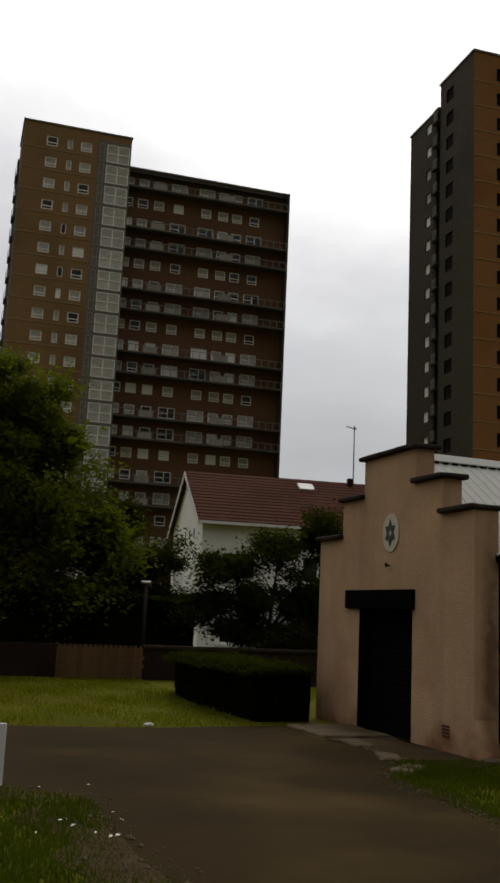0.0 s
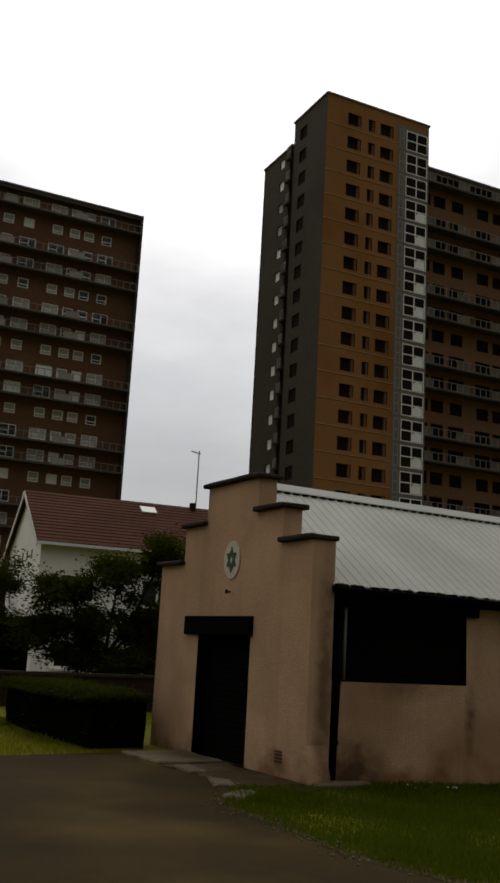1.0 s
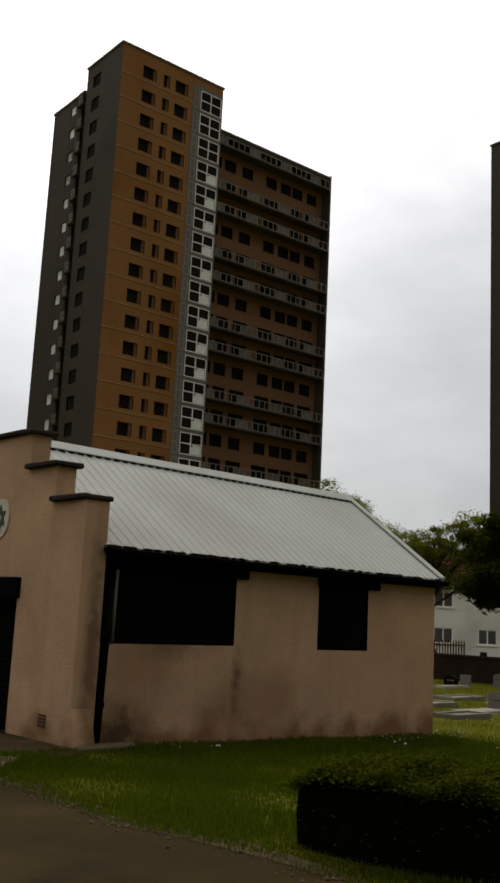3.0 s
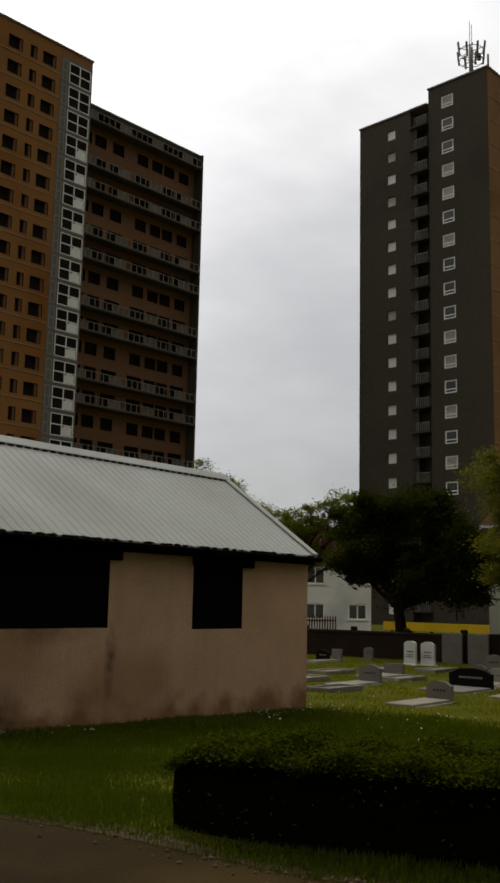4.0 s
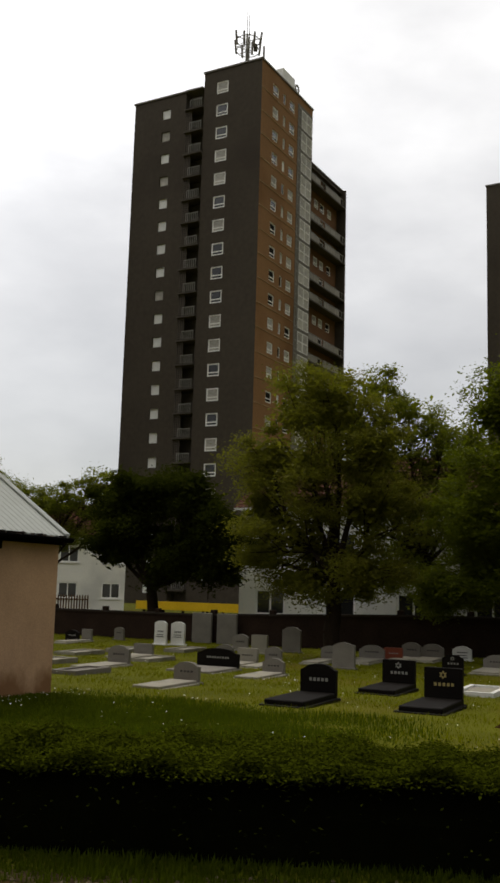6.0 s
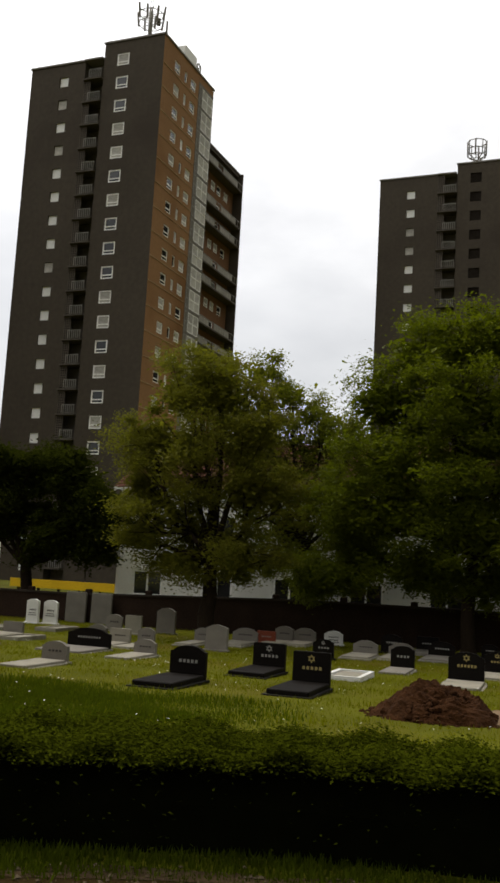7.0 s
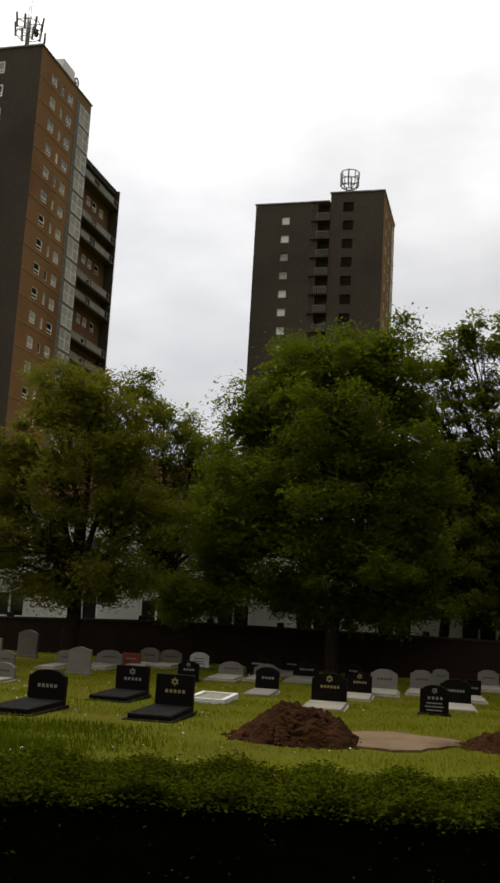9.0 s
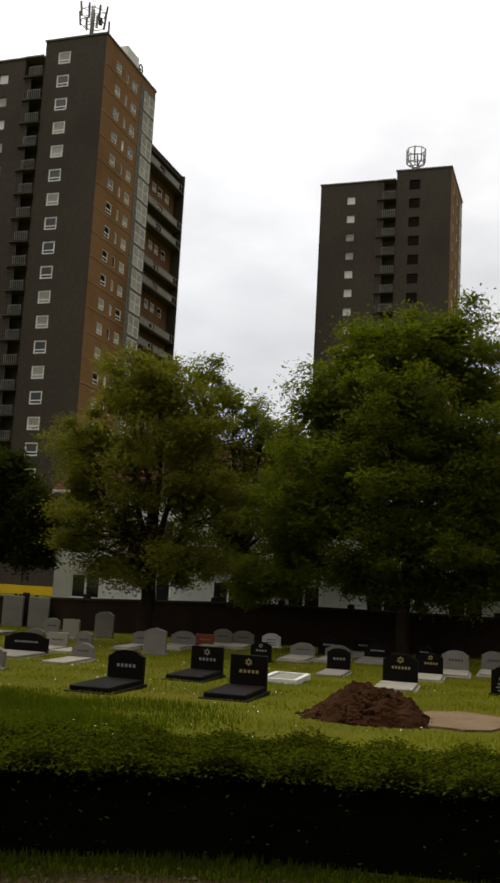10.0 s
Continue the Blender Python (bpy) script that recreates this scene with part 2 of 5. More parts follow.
def leak(m, tone, middle, radius, amount):
    """A ragged dark leak stain round one spot of a wall."""
    n, k = m.node_tree.nodes, m.node_tree.links
    b = n["Principled BSDF"]
    colour = b.inputs["Base Color"].links[0].from_socket
    tc, mp, ball, rag = n.new("ShaderNodeTexCoord"), n.new("ShaderNodeMapping"), n.new("ShaderNodeTexGradient"), n.new("ShaderNodeTexNoise")
    ball.gradient_type = "SPHERICAL"
    mp.inputs["Scale"].default_value = [1 / r for r in radius]
    mp.inputs["Location"].default_value = [-c / r for c, r in zip(middle, radius)]
    rag.inputs["Scale"].default_value, rag.inputs["Detail"].default_value = 5.0, 7
    k.new(tc.outputs["Object"], mp.inputs["Vector"])
    k.new(mp.outputs[0], ball.inputs["Vector"])
    k.new(tc.outputs["Object"], rag.inputs["Vector"])
    mul, cut, over = n.new("ShaderNodeMath"), n.new("ShaderNodeMapRange"), n.new("ShaderNodeMix")
    mul.operation = "MULTIPLY"
    cut.inputs["From Min"].default_value, cut.inputs["From Max"].default_value, cut.inputs["To Max"].default_value = 0.06, 0.4, amount
    over.data_type = "RGBA"
    over.inputs[7].default_value = (*tone, 1)
    k.new(ball.outputs["Fac"], mul.inputs[0])
    k.new(rag.outputs["Fac"], mul.inputs[1])
    k.new(mul.outputs[0], cut.inputs["Value"])
    k.new(cut.outputs[0], over.inputs[0])
    k.new(colour, over.inputs[6])
    k.new(over.outputs[2], b.inputs["Base Color"])


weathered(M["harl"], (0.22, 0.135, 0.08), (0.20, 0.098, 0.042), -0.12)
leak(M["harl"], (0.07, 0.04, 0.022), (8.35, 11.1, 0.1), (0.75, 1.5, 0.75), 0.9)
leak(M["harl"], (0.12, 0.07, 0.04), (10.5, 11.1, 0.85), (0.16, 1.0, 0.75), 0.8)
leak(M["harl"], (0.15, 0.085, 0.045), (9.2, 11.1, 1.35), (1.2, 1.0, 0.35), 0.6)
leak(M["harl"], (0.12, 0.07, 0.04), (7.7, 10.95, 1.2), (0.24, 0.35, 2.6), 0.75)
glass = bpy.data.materials.new("window_glass")
glass.use_nodes = True
gb = glass.node_tree.nodes["Principled BSDF"]
gb.inputs["Base Color"].default_value, gb.inputs["Roughness"].default_value, gb.inputs["Specular IOR Level"].default_value = (0.02, 0.02, 0.02, 1), 0.06, 0.6
M["glass"] = glass


# ---- mesh helpers ----
def quad(bm, pts, mi=0):
    f = bm.faces.new([bm.verts.new(p) for p in pts])
    f.material_index = mi
    return f


def box(bm, x0, y0, z0, x1, y1, z1, mi=0, bevel=0.0, m=None):
    """An axis box, its edges cut off by bevel."""
    v = [bm.verts.new((x, y, z)) for x in (x0, x1) for y in (y0, y1) for z in (z0, z1)]
    fs = [bm.faces.new([v[i] for i in q]) for q in ((0, 1, 3, 2), (4, 6, 7, 5), (0, 4, 5, 1), (2, 3, 7, 6), (0, 2, 6, 4), (1, 5, 7, 3))]
    for f in fs:
        f.material_index = mi
    if bevel:
        es = list({e for f in fs for e in f.edges})
        out = bmesh.ops.bevel(bm, geom=es, offset=bevel, segments=1, affect="EDGES", profile=0.5)
        for f in out["faces"]:
            f.material_index = mi
        v = [w for w in {w for f in out["faces"] for w in f.verts}]
    if m is not None:
        bmesh.ops.transform(bm, matrix=m, verts=v)
    return v


def tube(bm, a, b, r0, r1=None, n=8, mi=0, caps=True):
    """A tapered round bar from a to b."""
    a, b = Vector(a), Vector(b)
    r1 = r0 if r1 is None else r1
    q = (b - a).to_track_quat("Z", "Y")
    ring = [[bm.verts.new(p + q @ Vector((r * math.cos(2 * math.pi * i / n), r * math.sin(2 * math.pi * i / n), 0))) for i in range(n)] for p, r in ((a, r0), (b, r1))]
    for i in range(n):
        f = bm.faces.new((ring[0][i], ring[0][(i + 1) % n], ring[1][(i + 1) % n], ring[1][i]))
        f.material_index, f.smooth = mi, True
    if caps:
        bm.faces.new(ring[0][::-1]).material_index = mi
        bm.faces.new(ring[1]).material_index = mi


def prism(bm, outline, lo, hi, axis=0, mi=0):
    """An outline in two axes, drawn out along the third from lo to hi."""
    put = {0: lambda a, b, c: (c, a, b), 1: lambda a, b, c: (a, c, b), 2: lambda a, b, c: (a, b, c)}[axis]
    r = [[bm.verts.new(put(a, b, c)) for a, b in outline] for c in (lo, hi)]
    n = len(outline)
    fs = [bm.faces.new((r[0][i], r[0][(i + 1) % n], r[1][(i + 1) % n], r[1][i])) for i in range(n)] + [bm.faces.new(r[0][::-1]), bm.faces.new(r[1])]
    for f in fs:
        f.material_index = mi
    return fs


def mesh_of(bm, name, *mats):
    bmesh.ops.recalc_face_normals(bm, faces=bm.faces[:])
    me = bpy.data.meshes.new(name)
    bm.to_mesh(me)
    bm.free()
    for x in mats:
        me.materials.append(x)
    return me


def raw_mesh(name, verts, faces, *mats):
    me = bpy.data.meshes.new(name)
    me.from_pydata(verts, [], faces)
    for x in mats:
        me.materials.append(x)
    return me


def part(name, data, material, parent, label="", at=None):
    """Links a bmesh or a mesh as one object under a thing or a part."""
    if isinstance(data, bmesh.types.BMesh):
        data = mesh_of(data, name, *(material if isinstance(material, (list, tuple)) else (material,)))
    ob = new(name, data)
    ob.parent = parent
    if at is not None:
        ob.matrix_basis = at
    return tagged(ob, label)


def thing(name, label, category, m=None, group="", kind=""):
    ob = tagged(new(name), label, category, group, kind)
    if m is not None:
        ob.matrix_basis = m
    return ob


def solid(name, data, material, label, category="", group="", kind="", m=None):
    if isinstance(data, bmesh.types.BMesh):
        data = mesh_of(data, name, *(material if isinstance(material, (list, tuple)) else (material,)))
    ob = tagged(new(name, data), label, category, group, kind)
    if m is not None:
        ob.matrix_basis = m
    return ob


def gz(x, y=0.0):
    """Height of the ground: level by the road, falling gently towards the graves."""
    t = min(max((x - 7.5) / 20.0, 0.0), 1.0)
    return -0.52 * t


def holed(bm, o, u, w, h, rects, reveal, mi=0, inner=1, closed=True):
    """A wall face from o along u (unit) and up, w by h, with holes (a0, z0, a1, z1) that go back by reveal (a vector)."""
    o, u, back = Vector(o), Vector(u), Vector(reveal)
    xs = sorted({0.0, w, *(round(r[i], 3) for r in rects for i in (0, 2))})
    zs = sorted({0.0, h, *(round(r[i], 3) for r in rects for i in (1, 3))})
    grid = {}

    def vert(i, j):
        if (i, j) not in grid:
            grid[i, j] = bm.verts.new(o + u * xs[i] + Vector((0, 0, zs[j])))
        return grid[i, j]

    for i in range(len(xs) - 1):
        for j in range(len(zs) - 1):
            a, z = (xs[i] + xs[i + 1]) / 2, (zs[j] + zs[j + 1]) / 2
            if not any(r[0] < a < r[2] and r[1] < z < r[3] for r in rects):
                bm.faces.new((vert(i, j), vert(i + 1, j), vert(i + 1, j + 1), vert(i, j + 1))).material_index = mi
    for a0, z0, a1, z1 in rects:
        c = [o + u * a + Vector((0, 0, z)) for a, z in ((a0, z0), (a1, z0), (a1, z1), (a0, z1))]
        for i in range(4):
            quad(bm, (c[i], c[(i + 1) % 4], c[(i + 1) % 4] + back, c[i] + back), inner)
        if closed:
            quad(bm, [p + back for p in c], inner)
    bmesh.ops.remove_doubles(bm, verts=bm.verts[:], dist=0.0005)


# ---- ground and road ----
bm = bmesh.new()
xs = [-900, -200, -40, -12, 0, 4, 7.5, 10, 14, 18, 22, 27.5, 40, 90, 300, 1500]
ys = [-900, -200, -40, -12, 0, 6, 12, 20, 40, 110, 300, 1500]
gv = [[bm.verts.new((x, y, gz(x))) for y in ys] for x in xs]
for i in range(len(xs) - 1):
    for j in range(len(ys) - 1):
        bm.faces.new((gv[i][j], gv[i + 1][j], gv[i + 1][j + 1], gv[i][j + 1]))
ground = solid("ground", bm, M["grass"], "rough mown grass, dull green with yellowish patches", kind="structure")

EDGE_RIGHT = [(6.4, 14.6), (6.2, 13.2), (6.45, 12.0), (6.4, 11.3), (6.2, 10.7), (5.5, 9.7), (5.45, 8.4), (5.3, 7.0), (5.55, 6.0), (5.62, 5.0), (5.65, 4.0), (6.1, 3.0), (6.5, 2.0), (6.75, 0.5), (6.8, -3.0), (6.8, -14)]
EDGE_LEFT = [(-1.5, -14), (-1.2, -3), (0.2, 3.2), (1.7, 4.6), (1.95, 6.4), (1.93, 7.7), (2.0, 9.0), (1.3, 9.85), (-3, 10.4), (-30, 11.5)]
EDGE_FAR = [(-30, 15.5), (-3, 14.9), (1.9, 14.55), (4.0, 14.3)]


def rough_line(pts, step=0.35, wob=0.07):
    """Walks along a line in short steps and lets it waver."""
    out = []
    for (x0, y0), (x1, y1) in zip(pts, pts[1:]):
        n = max(1, int(math.hypot(x1 - x0, y1 - y0) / step))
        for i in range(min(n, 60)):
            f = i / min(n, 60)
            x, y = x0 + (x1 - x0) * f, y0 + (y1 - y0) * f
            out.append((x + wob * noise.noise((x * 2.1, y * 2.1, 3)), y + wob * noise.noise((x * 2.1, y * 2.1, 8))))
    return out + [pts[-1]]


rim = rough_line(EDGE_RIGHT) + rough_line(EDGE_LEFT) + rough_line(EDGE_FAR)
bm = bmesh.new()
bm.faces.new([bm.verts.new((x, y, 0.012)) for x, y in rim])
out = bmesh.ops.extrude_face_region(bm, geom=bm.faces[:])
bmesh.ops.translate(bm, verts=[v for v in out["geom"] if isinstance(v, bmesh.types.BMVert)], vec=(0, 0, -0.05))
bmesh.ops.triangulate(bm, faces=bm.faces[:])
road = solid("road", bm, M["asphalt"], "worn brown-grey asphalt drive with patched surface", kind="structure")

# ---- chapel ----
CX0, CX1, CY0, CY1 = 7.45, 15.62, 11.1, 15.7
CMID = (CY0 + CY1) / 2
chapel = thing("chapel", "small pinkish harled cemetery chapel with stepped gable and sheet roof", "building")
DY0, DY1, DZ = 12.62, 14.30, 1.92
bm = bmesh.new()
# front wall in upright strips round the doorway
cuts = [(CY0 - 0.02, 11.83, 3.26), (11.83, 12.58, 3.78), (12.58, DY0, 4.32), (DY0, 14.22, 4.32), (14.22, DY1, 3.70), (DY1, 14.98, 3.70), (14.98, 15.86, 3.08)]
for y0, y1, top in cuts:
    lo = DZ if DY0 - 0.01 < y0 and y1 < DY1 + 0.01 else -0.4
    box(bm, CX0, y0, lo, CX0 + 0.32, y1, top)
bmesh.ops.remove_doubles(bm, verts=bm.verts[:], dist=0.001)
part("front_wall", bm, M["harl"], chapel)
for y0, y1, z in ((CY0 - 0.14, 11.87, 3.26), (11.75, 12.62, 3.78), (12.50, 14.30, 4.32), (14.20, 15.05, 3.70), (14.96, 15.94, 3.08)):
    bm = bmesh.new()
    box(bm, CX0 - 0.09, y0, z, CX0 + 0.40, y1, z + 0.075, bevel=0.018)
    bmesh.ops.subdivide_edges(bm, edges=[e for e in bm.edges if e.calc_length() > 0.3], cuts=6)
    for v in bm.verts:
        v.co += Vector((0.012, 0, 0.016)) * noise.noise(v.co * 5)
    part("coping", bm, M["cope"], chapel, "dark weathered coping stone")
# long walls and back
W1, W2 = (8.09, 10.42), (12.32, 13.63)
bm = bmesh.new()
holed(bm, (CX0 + 0.32, CY0 + 0.06, -0.5), (1, 0, 0), CX1 - CX0 - 0.32, 3.06, [(W1[0] - CX0 - 0.32, 1.84, W1[1] - CX0 - 0.32, 2.96), (W2[0] - CX0 - 0.32, 1.80, W2[1] - CX0 - 0.32, 2.96)], (0, 0.14, 0), 0, 1)
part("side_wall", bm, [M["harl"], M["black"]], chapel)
bm = bmesh.new()
box(bm, CX0 + 0.32, CY1 - 0.25, -0.5, CX1, CY1, 2.56)
part("side_wall", bm, M["harl"], chapel)
bm = bmesh.new()
prism(bm, [(CY0 + 0.065, -0.5), (CY1 - 0.255, -0.5), (CY1 - 0.255, 2.56), (CMID, 4.2), (CY0 + 0.065, 2.56)], CX1 - 0.3, CX1 - 0.004, 0)
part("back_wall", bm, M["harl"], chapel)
# lintels
for x0, x1 in ((W1[0] - 0.01, 10.62), (W2[0] - 0.03, 13.88)):
    bm = bmesh.new()
    box(bm, x0, CY0 - 0.02, 2.36, x1, CY0 + 0.1, 2.53, bevel=0.01)
    part("window_lintel", bm, M["black"], chapel, "black painted window lintel")
bm = bmesh.new()
box(bm, CX0 - 0.06, 12.55, 1.90, CX0 + 0.12, 14.74, 2.2, bevel=0.012)
part("door_lintel", bm, M["black"], chapel, "black painted shutter box over the door")
# shutters, slat by slat
for (a0, a1, z0, z1, side) in ((W1[0], W1[1], 1.34, 2.46, 1), (W2[0], W2[1], 1.30, 2.46, 1), (DY0, DY1, 0.05, 1.92, 0)):
    n = int((z1 - z0) / 0.085)
    dz, w = (z1 - z0) / n, a1 - a0
    bm = bmesh.new()
    box(bm, 0, -0.012, -0.05, w, 0.03, 0.0, bevel=0.006)
    m = pose(a0, CY0 + 0.1, z0) if side else pose(CX0 + 0.17, a1, z0, 0, 0, -90)
    roll = part("roller_shutter", bm, M["shutter"], chapel, "closed black roller shutter", m)
    bm = bmesh.new()
    prism(bm, [(0.0, 0.0), (-0.007, dz * 0.5), (0.0, dz * 0.96), (0.02, dz * 0.96), (0.02, 0.0)], 0, w, 0)
    slat = mesh_of(bm, "slat", M["shutter"])
    for i in range(n):
        part("slat", slat, None, roll, at=pose(0, 0, i * dz))
for y in (DY1 - 0.012, DY0 + 0.002):
    bm = bmesh.new()
    box(bm, CX0 - 0.004, y, 0, CX0 + 0.3, y + 0.01, DZ)
    part("door_jamb", bm, M["black"], chapel)
# corner pier with splayed foot
bm = bmesh.new()
prism(bm, [(CX0 - 0.02, -0.3), (CX0 - 0.02, 3.26), (CX0 + 0.36, 3.26), (CX0 + 0.36, -0.3)], CY0 - 0.1, CY0 - 0.02, 1)
prism(bm, [(CY0 - 0.3, -0.3), (CY0 - 0.24, 0.08), (CY0 - 0.101, 0.5), (CY0 - 0.101, -0.3)], CX0 - 0.02, CX0 + 0.3, 0)
part("corner_pier", bm, M["harl"], chapel)
# roof sheets, ribbed
ridge_z, eave_z = 4.36, 2.66
bm = bmesh.new()
for sgn, ye in ((-1, CY0 - 0.14), (1, CY1 + 0.14)):
    n = 44
    pts = []
    for i in range(n):
        x = CX0 + 0.32 + (CX1 + 0.03 - CX0 - 0.32) * i / n
        w = (CX1 + 0.03 - CX0 - 0.32) / n
        pts += [(x, 0), (x + w * 0.62, 0), (x + w * 0.72, 0.013), (x + w * 0.9, 0.013)]
    pts.append((CX1 + 0.03, 0))
    rows_ = [[bm.verts.new((x, yy, zz + dz)) for x, dz in pts] for yy, zz in ((CMID, ridge_z), (ye, eave_z))]
    for i in range(len(pts) - 1):
        bm.faces.new((rows_[0][i], rows_[0][i + 1], rows_[1][i + 1], rows_[1][i]))
ret = bmesh.ops.extrude_face_region(bm, geom=bm.faces[:])
bmesh.ops.translate(bm, verts=[v for v in ret["geom"] if isinstance(v, bmesh.types.BMVert)], vec=(0, 0, -0.02))
roof = part("roof", bm, M["sheet"], chapel, "pale grey profiled metal roof sheet")
bm = bmesh.new()
prism(bm, [(CMID - 0.17, ridge_z - 0.085), (CMID, ridge_z + 0.055), (CMID + 0.17, ridge_z - 0.085), (CMID + 0.17, ridge_z - 0.065), (CMID, ridge_z + 0.075), (CMID - 0.17, ridge_z - 0.065)], CX0 + 0.32, CX1 + 0.04, 0)
part("ridge_cap", bm, M["sheet"], chapel)
# verge flashing over the far end of the sheets
for ye in (CY0 - 0.14, CY1 + 0.14):
    bm = bmesh.new()
    prism(bm, [(CMID, ridge_z + 0.022), (ye, eave_z + 0.022), (ye, eave_z + 0.05), (CMID, ridge_z + 0.05)], CX1 - 0.11, CX1 + 0.05, 0)
    part("verge_flashing", bm, M["sheet"], chapel)
# dark filler gaps under the ridge cap
bm = bmesh.new()
box(bm, 0, -0.018, -0.011, 0.10, 0.018, 0.011)
filler = mesh_of(bm, "ridge_filler", M["black"])
for i in range(44):
    part("ridge_filler", filler, None, chapel, at=pose(CX0 + 0.34 + (CX1 + 0.03 - CX0 - 0.32) * i / 44, CMID - 0.172, ridge_z - 0.096))
# gutter and fascia
bm = bmesh.new()
box(bm, CX0 + 0.34, CY0 - 0.02, 2.50, CX1 + 0.05, CY0 + 0.1, 2.62)
part("fascia", bm, M["black"], chapel)
bm = bmesh.new()
prism(bm, [(CY0 - 0.19 + 0.07 * math.cos(a), 2.615 + 0.075 * math.sin(a)) for a in np.linspace(math.pi, 2 * math.pi, 7)] + [(CY0 - 0.135, 2.63), (CY0 - 0.245, 2.63)], CX0 + 0.3, CX1 + 0.05, 0)
part("gutter", bm, M["black"], chapel, "black half-round gutter")
bm = bmesh.new()
tube(bm, (8.04, CY0 - 0.17, 2.56), (8.0, CY0, 2.40), 0.045)
tube(bm, (8.0, CY0, 2.42), (7.93, CY0, -0.05), 0.058)
for z in (0.5, 1.4, 2.2):
    tube(bm, (7.944 + z * 0.023, CY0, z), (7.944 + z * 0.023, CY0, z + 0.06), 0.066)
part("downpipe", bm, M["black"], chapel)
# black sheet added over the wall strip between pier and window
bm = bmesh.new()
box(bm, CX0 + 0.33, CY0 + 0.035, 1.36, W1[0] - 0.02, CY0 + 0.075, 2.5)
part("window_infill", bm, M["black"], chapel, "black sheet on the wall strip beside the window")
bm = bmesh.new()
tube(bm, (8.10, CY0 + 0.03, 1.36), (8.11, CY0 + 0.03, 2.5), 0.028)
part("conduit", bm, M["strip"], chapel, "thin grey conduit beside the window")
# moss and leaves caught along the gutter
bm = bmesh.new()
rng_g = random.Random(4)
for i in range(90):
    x = CX0 + 0.35 + (CX1 - CX0 - 0.2) * (rng_g.random() ** 1.3)
    v = bmesh.ops.create_icosphere(bm, subdivisions=1, radius=0.014 + 0.026 * rng_g.random())["verts"]
    for w in v:
        w.co = Vector((w.co.x * 2.2, w.co.y, w.co.z * 0.7)) * (0.7 + 0.6 * rng_g.random()) + Vector((x, CY0 - 0.155, 2.655))
tagged(part("gutter_moss", bm, M["bark"], chapel), kind="stuff")
# emblem plaque: disc with six-pointed star
bm = bmesh.new()
EY, EZ = 13.29, 3.08
prism(bm, [(EY + 0.25 * math.cos(a), EZ + 0.30 * math.sin(a)) for a in np.linspace(0, 2 * math.pi, 41)[:-1]], CX0 - 0.02, CX0 - 0.002, 0)
plaque = part("plaque", bm, M["cream"], chapel, "white oval plaque with six-pointed star")
bm = bmesh.new()
for k_ in (0, math.pi):
    outer = [(EY + 0.17 * math.sin(k_ + i * 2 * math.pi / 3), EZ + 0.21 * math.cos(k_ + i * 2 * math.pi / 3)) for i in range(3)]
    inner_ = [(EY + (y - EY) * 0.5, EZ + (z - EZ) * 0.5) for y, z in outer]
    for i in range(3):
        prism(bm, [outer[i], outer[(i + 1) % 3], inner_[(i + 1) % 3], inner_[i]], CX0 - 0.032 - 0.002 * (k_ > 0), CX0 - 0.018, 0)
part("star", bm, M["grey_green"], plaque)
# old lamp bracket above the door
bm = bmesh.new()
tube(bm, (CX0 - 0.07, EY + 0.03, EZ - 0.52), (CX0 + 0.01, EY + 0.03, EZ - 0.50), 0.014)
tube(bm, (CX0 - 0.07, EY + 0.03, EZ - 0.53), (CX0 - 0.07, EY + 0.03, EZ - 0.47), 0.022)
part("bracket", bm, M["cope"], chapel)
# vent
bm = bmesh.new()
for i in range(4):
    box(bm, CX0 - 0.012, 11.6, 0.2 + i * 0.045, CX0 - 0.001, 11.78, 0.23 + i * 0.045)
part("vent", bm, M["damp"], chapel)

# dirt apron along the front
bm = bmesh.new()
prism(bm, rough_line([(6.45, 10.6), (7.0, 10.35), (7.45, 10.6), (7.45, 13.1), (6.4, 13.1), (6.4, 11.6), (6.45, 10.6)], 0.15, 0.12)[:-1], -0.02, 0.016, 2)
bmesh.ops.triangulate(bm, faces=bm.faces[:])
solid("apron", bm, M["dirt"], "bare trodden dirt along the chapel front", kind="structure")
# step slab before the door and kerb stones
bm = bmesh.new()
box(bm, 6.3, 13.15, -0.05, 7.43, 14.5, 0.05, bevel=0.02)
bmesh.ops.subdivide_edges(bm, edges=[e for e in bm.edges if e.calc_length() > 0.4], cuts=7)
for v in bm.verts:
    v.co += Vector((0.05, 0.05, 0.012)) * noise.noise(v.co * 3.5)
solid("door_step", bm, M["concrete"], "worn concrete slab before the chapel door", kind="structure")

# ---- tower blocks ----
STOREY, ROWS_N, TOP = 2.7, 21, 59.1
HIGH_U = 13.0
LAST_Z = TOP - 2.25


def window_mesh(w, h, panes, deep=0.08):
    """Frame of a window w by h, centred, facing -y; panes: the glass openings (x0, z0, x1, z1)."""
    b_ = bmesh.new()
    holed(b_, (-w / 2, 0, -h / 2), (1, 0, 0), w, h, [(a + w / 2, c + h / 2, b + w / 2, d + h / 2) for a, c, b, d in panes], (0, deep, 0), 0, 0, False)
    return b_


def sheet_mesh(name, w, h, material, y=0.05):
    return raw_mesh(name, [(-w / 2, y, -h / 2), (w / 2, y, -h / 2), (w / 2, y, h / 2), (-w / 2, y, h / 2)], [(0, 1, 2, 3)], material)


